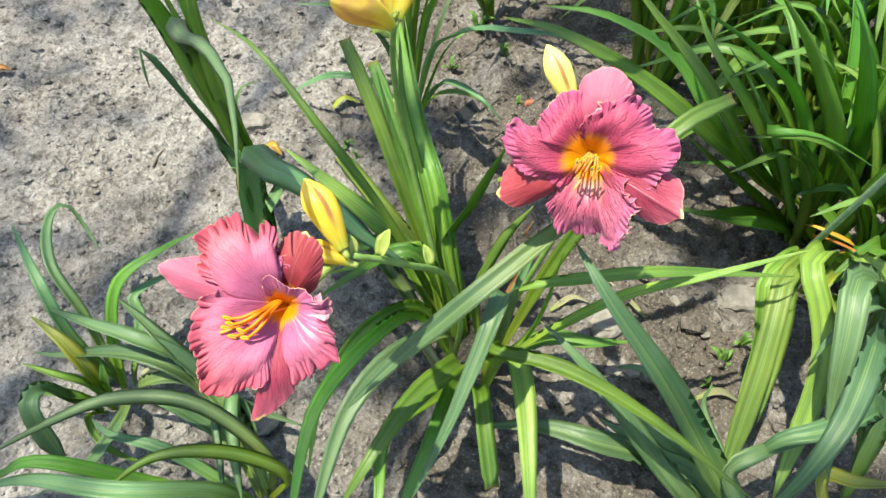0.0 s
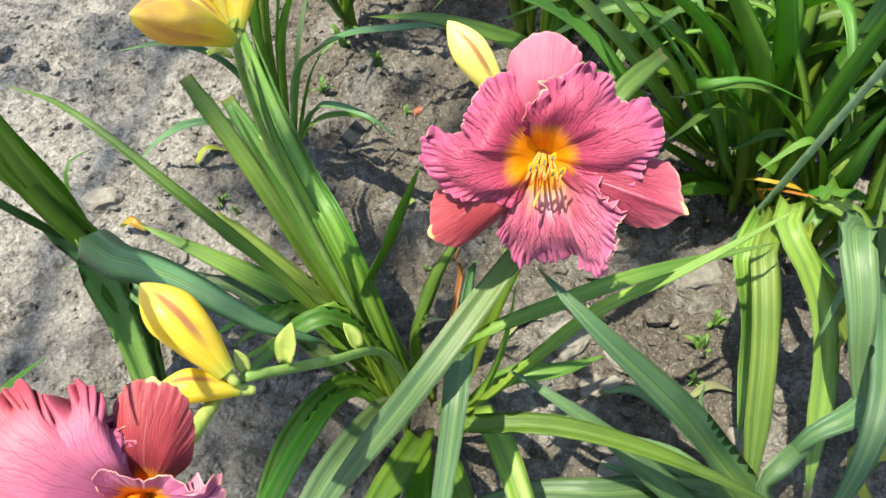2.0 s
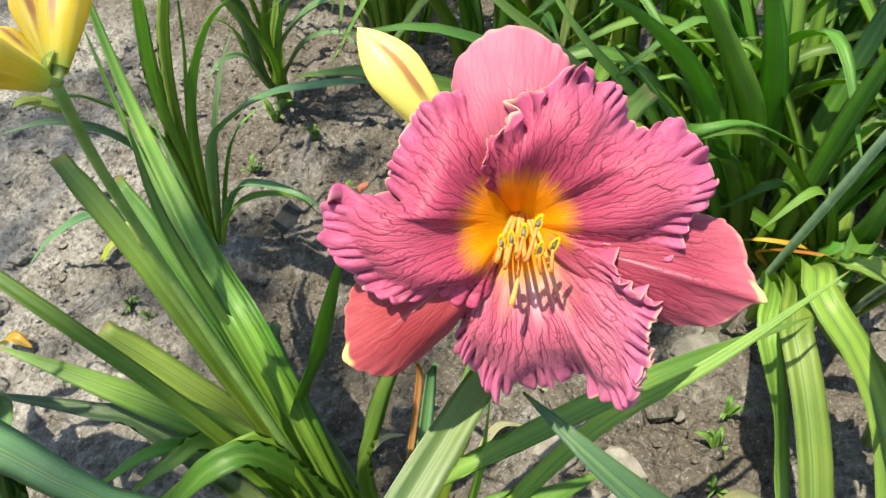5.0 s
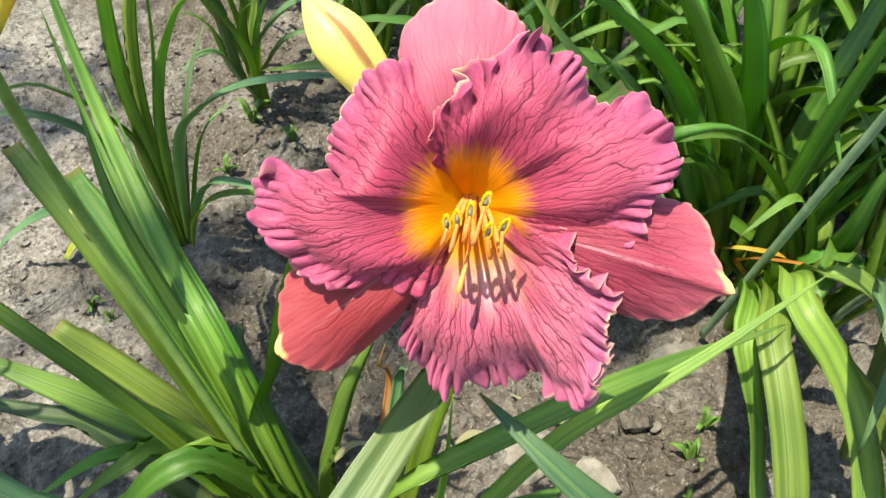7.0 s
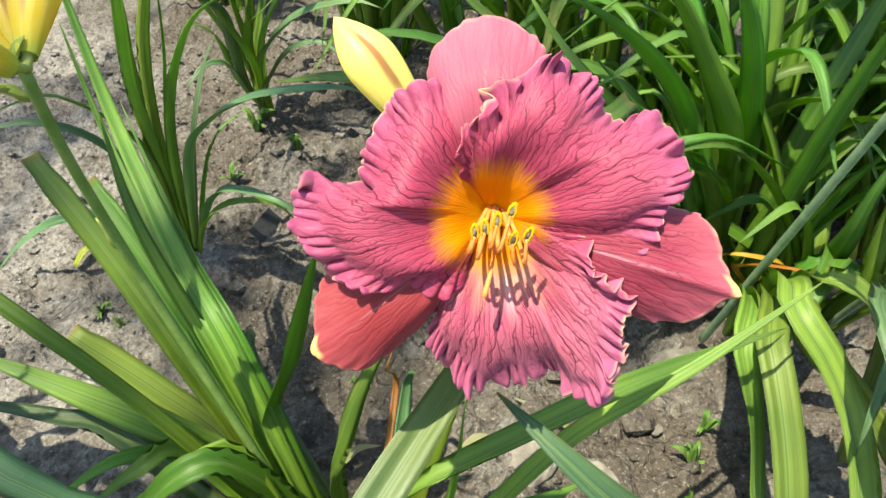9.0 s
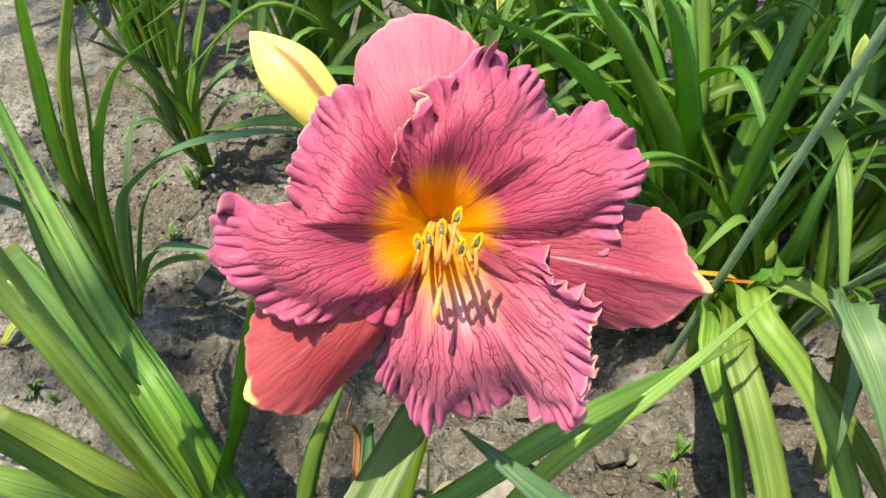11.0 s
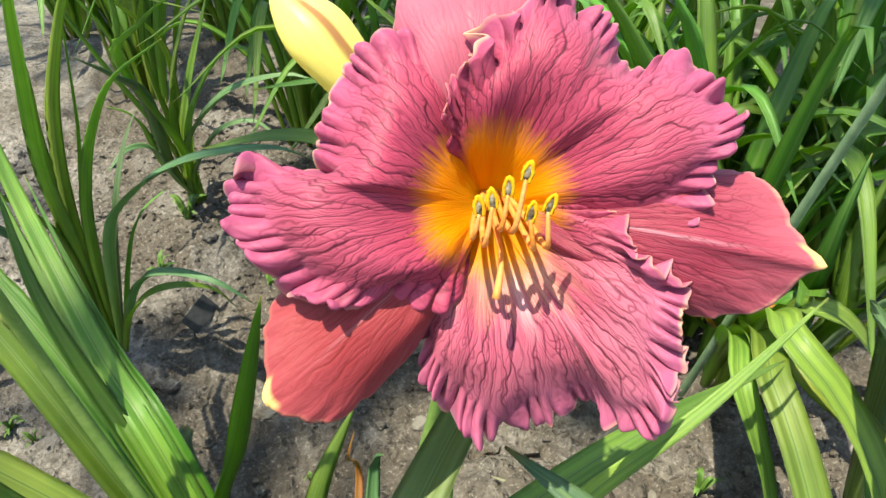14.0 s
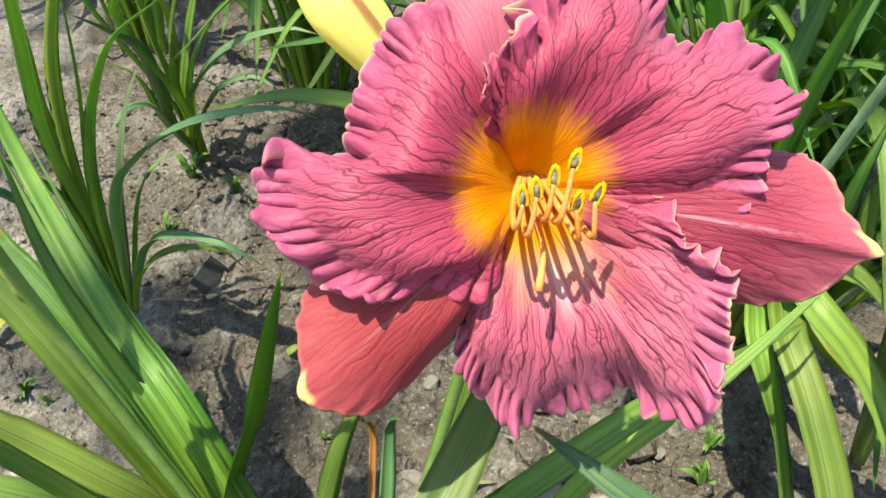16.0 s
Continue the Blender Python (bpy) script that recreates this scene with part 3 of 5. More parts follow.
def flower(name, place, rows, petals, sepals, stamens, pistil, label, deep=31.0, back_to=None, thick=1.0, hooked=1.0, skin=None):
    """place: throat; rows: right, up and outward axes of the face; lengths in mm."""
    top = thing(name, place, label, "flower")
    top.matrix_world = Matrix.Translation(place) @ Matrix([list(c) for c in zip(*rows)]).to_4x4()
    for i, (edge, frill, waves, seat, hump, hook, flat, quiet) in enumerate(petals):
        thicken(part("petal", fan_petal(edge, i + 1.3, frill, waves, deep, skin, seat, hump, hook, flat, quiet), top, "wide ruffled rose petal with dark veins"), 0.0005)
    for i, edge in enumerate(sepals):
        thicken(part("sepal", fan_petal(edge, i + 7.7, 0.5, 7, deep, SEPAL, -4.0, 3.5, 2.6, nt=160, nr=28), top, "smooth salmon-rose sepal"), 0.0006)
    for x, y, z, fx, fy, tilt in stamens:
        start, end = Vector((fx * 0.2 + 1, 6, -deep * 0.9)), Vector((x, y, z))
        hip, low = Vector((fx * 0.75, fy * 0.35, -9)), Vector((fx, fy, z - 5.0 * hooked))
        v, f, u = tube([start / 1000, hip / 1000, low / 1000, (low.lerp(end, 0.5) + Vector((0, -1.0, 1.6))) / 1000, end / 1000], (0.0010 * thick, 0.0009 * thick, 0.0009 * thick, 0.0006 * thick), 8, 26)
        s = part("stamen", mesh("filament", v, f, FILAMENT_ORANGE if hooked < 1 else FILAMENT, u), top, "orange filament")
        way = Vector((math.sin(tilt), math.cos(tilt), 0.25)).normalized()
        a0, a1 = end - way * 1.2, end + way * 3.6
        v, f, u = tube([a0 / 1000, (a0 + a1) / 2000, a1 / 1000], (0.0004, 0.0010, 0.0010, 0.0004), 8, 10)
        part("anther", mesh("anther", v, f, ANTHER, u), s, "dark anther")
        side = way.cross(Vector((0, 0, 1))).normalized() * 1.0
        side = side / thick
        rim = [a0 + side, a0.lerp(a1, 0.6) + side * 1.1, a1 + way * 0.6, a0.lerp(a1, 0.6) - side * 1.1, a0 - side]
        v, f, u = tube([q / 1000 for q in rim], (0.0004 * thick, 0.0006 * thick, 0.0006 * thick, 0.0004 * thick), 7, 22)
        v = [q + Vector((0.0004 * noise.noise(q * 1500), 0.0004 * noise.noise(q * 1500 + Vector((5, 5, 5))), 0.0003)) for q in v]
        part("pollen", mesh("pollen", v, f, POLLEN_ORANGE if hooked < 1 else POLLEN, u), s, "yellow pollen edge")
    v, f, u = tube([Vector(q) / 1000 for q in pistil], (0.0009, 0.0008, 0.0008, 0.0007, 0.0012), 8, 24)
    part("pistil", mesh("pistil", v, f, FILAMENT, u), top, "pale pistil")
    if back_to is not None:
        inv = top.matrix_world.inverted()
        v, f, u = tube([(0, 0, -deep * 0.00104), inv @ Vector(back_to)], (0.0050, 0.0042, 0.0038), 12, 8)
        part("flower_tube", mesh("flower_tube", v, f, BRACT, u), top, "green-yellow flower tube")
    return top


bloom = flower(
    "daylily_flower", (0.1121, 0.4101, 0.5292),
    ((0.9232, -0.3838, 0.0193), (0.1895, 0.4982, 0.8461), (-0.3344, -0.7775, 0.5326)),
    [
        ([(104, 15, -24), (106, 32, -18), (102, 47, -17), (108, 53, -14), (116, 56, -11), (128, 59, -8), (136, 58.5, -9), (148, 56, -10), (159, 54, -9), (170, 57, -7), (173, 65, -4), (176, 74, -4),
          (185, 73, -2), (192, 69, 0), (199, 64.5, 2), (205, 60, 3), (212, 53.5, 4), (217, 47, 4), (226, 40.5, 3), (237, 37, -3), (244, 32, -7), (246, 25, -10), (250, 12, -12), (262, 11, -19)], 6.2, 40, -4.0, 17.0, 2.6, (0.52, 0.46), [(136, 166, 0.75)]),
        ([(104, 13, -21), (122, 14, -12), (121, 20.5, -3), (117, 28.5, 2), (112, 33.5, 4), (105, 38, 6), (94, 42, 8), (84, 51.5, 3), (77, 61, -2), (69, 64.5, -6), (59, 64, -9), (53, 60.5, -11), (42, 62, -12),
          (36, 72, -11), (28, 74, -5), (20, 73, 0), (11, 66, 2), (1, 58, -3), (-8, 51, -8), (-16, 45, -13), (-22, 35, -18), (-20, 23, -22), (-6, 13, -25)], 5.2, 42, -2.0, 12.0, 2.6, (0.42, 0.55), [(40, 60, 0.7)]),
        ([(-14, 15, -21), (4, 18, -9), (3, 25, -2), (-5, 32, 3), (-12, 38, 5), (-19, 43, 5), (-25, 50, 5), (-28, 58.5, 5), (-40, 64.5, 6), (-46, 73, 3), (-53, 82, -2), (-58, 80, -8), (-60, 73, -17),
          (-67, 70, -24), (-76, 70, -26), (-84, 74, -26), (-91, 73, -24), (-100, 67, -20), (-107, 60.5, -17), (-115, 53, -16), (-122, 46, -16), (-121, 37, -16), (-113, 26, -18), (-98, 14, -22)], 5.2, 46, -14.0, 9.0, 2.6, (0.30, 0.26), [(-78, -58, 0.70), (-46, 8, 0.50)]),
    ],
    [
        [(134, 10, -16), (131, 32, -16), (124, 50, -16), (117, 63, -15), (110, 70, -15), (102, 74, -17), (94, 75, -18), (85, 72, -18), (77, 65, -17), (72, 48, -16), (72, 28, -17), (76, 10, -18)],
        [(190, 10, -18), (198, 30, -14), (203, 50, -11), (203, 66, -10), (208, 73, -7), (215, 78, -3), (222, 84, 1), (228, 80, 0), (233, 77, -3), (236, 69, -6), (239, 58, -10), (242, 46, -14), (248, 24, -17), (250, 10, -18)],
        [(12, 10, -17), (12, 34, -17), (11, 58, -14), (7, 75, -8), (0, 82, -4), (-7, 86, 0), (-11, 91.5, 6), (-14, 87, 2), (-21, 83, -3), (-27, 73, -8), (-31, 62, -12), (-36, 40, -17), (-38, 10, -18)],
    ],
    [(-5.0, -3.0, 12, -6.5, -9.5, -0.1), (-1.7, -1.2, 13, -3.5, -11.5, -0.12), (2.2, 1.8, 14, 0.6, -7.5, 0.05), (6.6, 5.6, 15.6, 3.6, -8.0, 0.3), (8.0, -4.4, 12, 9.5, -12.5, 0.25), (12.7, -2.4, 12, 13, -12, 0.4)],
    [(1, -2, -28), (2, -10, -10), (1.6, -16, 2), (0.8, -21, 5), (-0.2, -26, 6)],
    "open rose-pink daylily with ruffled petals and an orange throat", deep=25.0, skin=PETAL, back_to=(0.139, 0.470, 0.487))

second = flower(
    "daylily_flower", (-0.1078, 0.2400, 0.5285),
    ((0.995, 0.06, 0.02), (-0.035, 0.76, 0.65), (0.02, -0.647, 0.762)),
    [
        ([(184, 12, -16), (181, 25, -12), (171, 39, -6), (162, 52, -2), (150, 63.5, -2), (140, 73, -4), (130, 75, -6), (119, 70, -7), (113, 60, -8), (100, 59, -7), (92, 47, -5), (90, 31, -2), (95, 18, -4), (120, 10, -14)], 6.0, 34, 0.0, 7.0, 3.0, (0.3, 0.3), ()),
        ([(200, 9, -16), (184, 18, -10), (177, 23, -3), (166, 35.5, 2), (173, 50, 4), (190, 56, 5), (204, 62, 5), (217, 66, 3), (230, 77, 1), (236, 73, -2), (245, 64.5, -3), (256, 54, -4), (262, 42, -4), (268, 29, -5), (270, 19, -10), (250, 9, -17)], 6.0, 36, 0.0, 6.0, 3.0, (0.3, 0.3), ()),
        ([(200, 7, -14), (150, 12, -2), (128, 18, 6), (108, 22, 10), (85, 19, 12), (48, 18, 11), (20, 25, 7), (9, 34, 1), (-14, 35, -3), (-32, 48, -8), (-48, 51, -10), (-66, 51.5, -11), (-80, 52, -10), (-86, 41, -8), (-92, 26, -9), (-105, 12, -17)], 6.0, 36, 0.0, 4.0, 3.0, (0.4, 0.3), [(14, 210, 0.85)]),
    ],
    [
        [(120, 10, -15), (142, 45, -14), (148, 61, -13), (154, 74, -12), (163, 87, -8), (173, 72, -12), (180, 53, -13), (185, 25, -15), (190, 10, -16)],
        [(100, 8, -14), (96, 38, -13), (86, 51, -12), (75, 55, -12), (60, 51, -13), (47, 40, -14), (30, 26, -15), (20, 10, -15)],
        [(250, 10, -15), (259, 28, -14), (261, 46, -14), (259, 70, -13), (258, 81, -10), (265, 76, -11), (274, 66, -12), (281, 57, -13), (283, 35, -14), (290, 10, -15)],
    ],
    [(-30, -6.5, 6, -14, -2, -1.2), (-31, -13, 6, -15, -6, -1.3), (-27.5, -10, 8, -12, -3, -1.2), (-26.5, -18.5, 5, -12, -9, -1.4), (-21, -15, 6, -9, -5, -1.0), (-18, -19, 5, -8, -9, -1.5)],
    [(1, -2, -30), (-8, -4, -6), (-20, -8, 3), (-30, -14, 6), (-36, -16, 7)],
    "open rose-pink daylily with frilled edges on a side branch", thick=1.5, hooked=0.4, skin=PETAL_SALMON, back_to=(-0.086, 0.318, 0.480))


# ---- buds and stalks ----
def bud(tip, foot, radius, label, split=0.12, spin=0.0):
    """A plump closed bud with three lobes, from its foot to its tip."""
    tip, foot = Vector(tip), Vector(foot)
    top = thing("flower_bud", foot, label, "bud", "buds of the daylily")
    axis = tip - foot
    length = axis.length
    turn = axis.to_track_quat("Z", "Y").to_matrix() @ Matrix.Rotation(spin, 3, "Z")
    n, sides = 26, 36
    verts, uv = [], []
    for i in range(n + 1):
        f = i / n
        r = radius * (0.30 + 0.70 * math.sin(math.pi * min(1, 0.06 + f * 0.62)) ** 1.3) * (1 - max(0, (f - 0.62) / 0.38) ** 1.7) ** 0.78 if f < 1 else 0.0
        for s in range(sides):
            a = 2 * math.pi * s / sides
            lobe = 1 - split * abs(math.cos(1.5 * a + 0.78)) ** 6 - 0.02 * math.sin(6 * a + 5 * f)
            bend = Vector((0, radius * 0.25 * math.sin(math.pi * f), 0))
            verts.append(turn @ (Vector((r * lobe * math.cos(a), r * lobe * math.sin(a), f * length)) + bend))
            uv.append((s / sides, f))
    faces = [(i * sides + s, i * sides + (s + 1) % sides, (i + 1) * sides + (s + 1) % sides, (i + 1) * sides + s) for i in range(n) for s in range(sides)]
    part("bud_body", mesh("bud_body", verts, faces, BUD_FLUSHED if "flushed" in label else BUD_PALE if "pale" in label else BUD, {"skin": uv}), top)
    v, f, u = tube([turn @ Vector((0, 0, -0.008)), turn @ Vector((0, 0, 0.002)), turn @ Vector((0, 0, 0.006))], (0.0024, 0.0030, radius * 0.36), 10, 6)
    part("bud_foot", mesh("bud_foot", v, f, BRACT, u), top, "green foot of the bud")
    return top


def stalk(points, radius, label, bracts=(), skin=None):
    top = thing("flower_stalk", points[0], label, "flower stalk", "stalks of the daylily")
    v, f, u = tube(local(top, points), (radius, radius * 0.95, radius * 0.8, radius * 0.7), 10, 40)
    part("stem", mesh("stem", v, f, skin or STALK, u), top)
    for place, way, size in bracts:
        p, w = Vector(place), Vector(way).normalized()
        v, f, u = blade(local(top, [p, p + w * size * 0.5 + Vector((0, 0, size * 0.12)), p + w * size]), size * 0.55, False, 3, 8, 0.9)
        part("bract", mesh("bract", v, f, BRACT, {"skin": u["blade"]}), top, "pale green bract")
    return top


stalk([(0.075, 0.515, 0.0), (0.100, 0.500, 0.18), (0.128, 0.485, 0.36), (0.139, 0.470, 0.487)], 0.0042, "green stalk that carries the open bloom")
bud((0.075, 0.511, 0.567), (0.108, 0.480, 0.520), 0.0125, "fat pale-yellow bud with a brownish seam beside the bloom", spin=-0.5)
stalk([(0.030, 0.500, 0.0), (0.030, 0.450, 0.20), (0.006, 0.400, 0.36), (-0.030, 0.352, 0.440), (-0.072, 0.322, 0.487)], 0.0042, "green branching stalk leaning outward with buds",
      [((-0.010, 0.380, 0.405), (-0.4, 0.5, 0.8), 0.022), ((-0.052, 0.338, 0.468), (0.3, 0.5, 0.9), 0.026), ((-0.070, 0.325, 0.486), (-0.2, 0.4, 0.9), 0.016)])
bud((-0.112, 0.357, 0.534), (-0.078, 0.320, 0.497), 0.0138, "slim yellow bud with a tan seam on the side branch")
bud((-0.112, 0.316, 0.500), (-0.074, 0.316, 0.485), 0.0095, "small yellow-green bud beneath the larger one")
stalk([(0.030, 0.545, 0.0), (-0.020, 0.595, 0.18), (-0.060, 0.625, 0.34), (-0.072, 0.612, 0.45), (-0.068, 0.584, 0.523)], 0.0045, "tall green stalk with a cluster of yellow buds",
      [((-0.068, 0.628, 0.368), (-0.2, -0.1, 1.0), 0.030), ((-0.075, 0.600, 0.498), (-0.8, -0.3, 0.5), 0.022), ((-0.073, 0.585, 0.52), (0.5, 0.2, 0.9), 0.02), ((-0.08, 0.59, 0.51), (-0.6, -0.5, 0.2), 0.014)])
bud((-0.117, 0.524, 0.583), (-0.070, 0.574, 0.530), 0.0168, "large yellow bud flushed brown, leaning from the cluster")
bud((-0.053, 0.642, 0.556), (-0.065, 0.588, 0.527), 0.0130, "upright yellow bud of the cluster")
bud((-0.081, 0.648, 0.552), (-0.068, 0.592, 0.525), 0.0105, "narrow yellow bud of the cluster")
bud((-0.098, 0.624, 0.536), (-0.070, 0.588, 0.525), 0.0072, "small yellow bud of the cluster")


# ---- daylily clumps ----
def clump(name, x, y, label):
    return thing(name, (x, y, 0.0), label, "daylily plant", "daylily clumps")


p1 = clump("daylily_plant", 0.06, 0.51, "daylily clump with arching strap leaves and flower stalks")
p2 = clump("daylily_plant", -0.275, 0.565, "tall daylily fan with folded bluish-green leaves")
p3 = clump("daylily_plant", -0.44, 0.41, "small low daylily clump with spreading leaves")
p4 = clump("daylily_plant", -0.08, 1.04, "daylily fan growing from bare soil")
p5 = clump("daylily_plant", 0.06, 1.42, "distant daylily clump with drooping leaves")
p6 = clump("daylily_plant", 0.61, 0.69, "daylily clump with long hanging sunlit leaves")
p6b = clump("daylily_plant", 0.68, 0.84, "dense daylily clump with long upright leaves")
p7 = clump("daylily_plant", 0.50, 0.30, "daylily clump with broad crossing leaves")
stalk([(0.564, 0.701, 0.0), (0.549, 0.670, 0.10), (0.534, 0.640, 0.20), (0.505, 0.579, 0.40), (0.476, 0.518, 0.60)], 0.0050, "thick bluish-green bare flower stalk",
      [((0.495, 0.556, 0.47), (0.15, 0.3, 0.9), 0.028)], STALK_BLUE)
stalk([(0.70, 0.66, 0.0), (0.66, 0.60, 0.16), (0.60, 0.52, 0.30), (0.55, 0.45, 0.42)], 0.0046, "thick bluish-green bare flower stalk", (), STALK_BLUE)


def marker(x, y):
    """A slanted grey name plate on a thin stake, its face bare."""
    top = thing("plant_marker", (x, y, 0.0), "small slanted grey metal plant marker stuck in soil", "plant marker")
    grey = plain("weathered_metal", (0.030, 0.032, 0.036), (0.055, 0.056, 0.060), 90, 0.55)
    v, f, u = tube([(0, 0, -0.02), (0.0, 0.0, 0.012), (0.004, 0.003, 0.03)], (0.0014, 0.0014), 8, 6)
    part("stake", mesh("stake", v, f, grey, u), top)
    bm = bmesh.new()
    bmesh.ops.create_cube(bm, size=1.0, matrix=pose(0.012, 0.006, 0.034, 66, -28, 32) @ Matrix.Diagonal((0.046, 0.030, 0.0012, 1)))
    bmesh.ops.bevel(bm, geom=bm.edges[:], offset=0.0004, segments=1, affect="EDGES")
    me = bpy.data.meshes.new("plate")
    bm.to_mesh(me)
    bm.free()
    me.materials.append(grey)
    part("plate", me, top, "bent rectangular plate")


marker(0.012, 1.035)
p8 = clump("daylily_plant", -0.20, 0.27, "daylily clump with low arching leaves")
# P1
leaf(p1, 0.0205, (0.043, 0.540, 0.000), (-0.018, 0.650, 0.215), (-0.049, 0.730, 0.246), (-0.075, 0.810, 0.282), (-0.099, 0.880, 0.344), (-0.112, 0.920, 0.417), (-0.118, 0.930, 0.489), roll=-0.25, look_of="pale")
leaf(p1, 0.0125, (0.050, 0.545, 0.000), (-0.006, 0.650, 0.215), (-0.037, 0.730, 0.246), (-0.063, 0.810, 0.282), (-0.087, 0.880, 0.344), roll=-0.45)
leaf(p1, 0.0130, (0.038, 0.535, 0.000), (-0.031, 0.650, 0.215), (-0.062, 0.730, 0.246), (-0.088, 0.810, 0.282), (-0.112, 0.880, 0.344), (-0.125, 0.920, 0.417), roll=-0.15)
leaf(p1, 0.0235, (0.035, 0.550, 0.000), (-0.055, 0.680, 0.140), (-0.120, 0.780, 0.240), (-0.173, 0.851, 0.313), roll=-0.28, look_of="cut")
leaf(p1, 0.0235, (0.040, 0.560, 0.000), (-0.035, 0.680, 0.150), (-0.085, 0.770, 0.220), (-0.132, 0.847, 0.280), roll=-0.26, look_of="cut")
leaf(p1, 0.0190, (0.045, 0.550, 0.000), (-0.030, 0.650, 0.200), (-0.070, 0.710, 0.320), (-0.080, 0.751, 0.400), roll=-0.09)
leaf(p1, 0.0130, (0.036, 0.545, 0.000), (-0.040, 0.650, 0.170), (-0.088, 0.722, 0.270), (-0.115, 0.765, 0.335), roll=-0.40)
leaf(p1, 0.0150, (0.030, 0.540, 0.000), (-0.078, 0.607, 0.190), (-0.186, 0.687, 0.290), (-0.284, 0.775, 0.340), (-0.370, 0.849, 0.330), roll=-0.21)
leaf(p1, 0.0308, (0.030, 0.530, 0.000), (-0.042, 0.663, 0.050), (-0.108, 0.720, 0.100), (-0.177, 0.764, 0.158), roll=-0.34, look_of="cut pale")
leaf(p1, 0.0336, (0.030, 0.520, 0.000), (-0.001, 0.590, 0.060), (-0.077, 0.640, 0.120), (-0.172, 0.686, 0.170), (-0.252, 0.731, 0.196), roll=-0.36, look_of="pale")
leaf(p1, 0.0252, (0.020, 0.520, 0.000), (-0.138, 0.669, 0.100), (-0.188, 0.691, 0.120), (-0.304, 0.748, 0.120), roll=-0.21, look_of="blue")
leaf(p1, 0.0252, (0.030, 0.520, 0.000), (0.014, 0.559, 0.080), (-0.031, 0.568, 0.170), (-0.069, 0.562, 0.180), (-0.115, 0.564, 0.130), (-0.182, 0.548, 0.070), roll=-0.29)
leaf(p1, 0.0168, (0.020, 0.530, 0.000), (-0.021, 0.577, 0.160), (-0.060, 0.576, 0.170), (-0.117, 0.581, 0.120), (-0.181, 0.599, 0.060), roll=-0.28)
leaf(p1, 0.0224, (0.060, 0.560, 0.000), (0.002, 0.618, 0.120), (0.032, 0.595, 0.260), (0.058, 0.530, 0.425), roll=-0.43)
leaf(p1, 0.0196, (0.055, 0.580, 0.000), (0.011, 0.668, 0.060), (-0.012, 0.734, 0.110), (-0.004, 0.749, 0.130), look_of="cut blue")
leaf(p1, 0.0252, (0.070, 0.530, 0.000), (0.051, 0.563, 0.100), (0.075, 0.564, 0.220), (0.107, 0.562, 0.300), roll=0.49, look_of="pale")
leaf(p1, 0.0168, (0.090, 0.540, 0.000), (0.121, 0.597, 0.100), (0.136, 0.623, 0.160), (0.136, 0.597, 0.200), roll=0.52, look_of="blue")
leaf(p1, 0.0084, (0.085, 0.560, 0.000), (0.140, 0.695, 0.050), (0.128, 0.683, 0.100), (0.137, 0.688, 0.130), roll=0.14, look_of="orange")
leaf(p1, 0.021, (0.100, 0.520, 0.000), (0.160, 0.550, 0.250), (0.250, 0.600, 0.400), (0.325, 0.651, 0.420), roll=0.35, look_of="cut")
leaf(p1, 0.0215, (0.150, 0.462, 0.440), (0.132, 0.437, 0.437), (0.107, 0.420, 0.425), (0.029, 0.358, 0.385), (-0.038, 0.326, 0.310), (-0.096, 0.293, 0.240), roll=-0.21, look_of="blue")
leaf(p1, 0.0168, (0.090, 0.490, 0.100), (0.084, 0.447, 0.270), (0.171, 0.452, 0.310), (0.269, 0.471, 0.310), (0.436, 0.513, 0.267), roll=0.26, look_of="pale")
leaf(p1, 0.0154, (0.090, 0.500, 0.000), (0.140, 0.463, 0.160), (0.221, 0.473, 0.250), (0.301, 0.468, 0.310), (0.412, 0.488, 0.353), roll=0.28, look_of="pale")
leaf(p1, 0.0252, (0.090, 0.500, 0.000), (0.154, 0.507, 0.080), (0.217, 0.501, 0.090), (0.289, 0.521, 0.070), roll=0.24, look_of="pale")
leaf(p1, 0.0168, (0.090, 0.490, 0.000), (0.126, 0.492, 0.100), (0.137, 0.485, 0.200), (0.136, 0.475, 0.330), roll=-0.40, look_of="pale")
leaf(p1, 0.021, (0.080, 0.470, 0.000), (0.070, 0.420, 0.200), (0.065, 0.382, 0.250), (0.145, 0.361, 0.260), (0.240, 0.322, 0.240), (0.369, 0.261, 0.180), roll=0.24)
leaf(p1, 0.0294, (0.080, 0.460, 0.000), (0.080, 0.420, 0.160), (0.098, 0.407, 0.200), (0.110, 0.342, 0.200), (0.119, 0.249, 0.170), (0.128, 0.192, 0.120), roll=0.09, look_of="pale")
leaf(p1, 0.0252, (0.080, 0.480, 0.000), (0.080, 0.440, 0.250), (0.064, 0.386, 0.360), (0.045, 0.330, 0.340), (0.019, 0.268, 0.290), (-0.011, 0.217, 0.220), look_of="blue")
leaf(p1, 0.0252, (0.060, 0.460, 0.000), (0.063, 0.398, 0.120), (0.072, 0.338, 0.120), (0.086, 0.286, 0.080), look_of="cut")
leaf(p1, 0.0308, (0.040, 0.490, 0.000), (0.035, 0.420, 0.150), (-0.020, 0.337, 0.200), (-0.061, 0.260, 0.200), (-0.088, 0.223, 0.160), roll=-0.13)
leaf(p1, 0.028, (0.050, 0.480, 0.000), (0.031, 0.395, 0.120), (0.010, 0.311, 0.170), (-0.016, 0.238, 0.170), (-0.030, 0.198, 0.140))
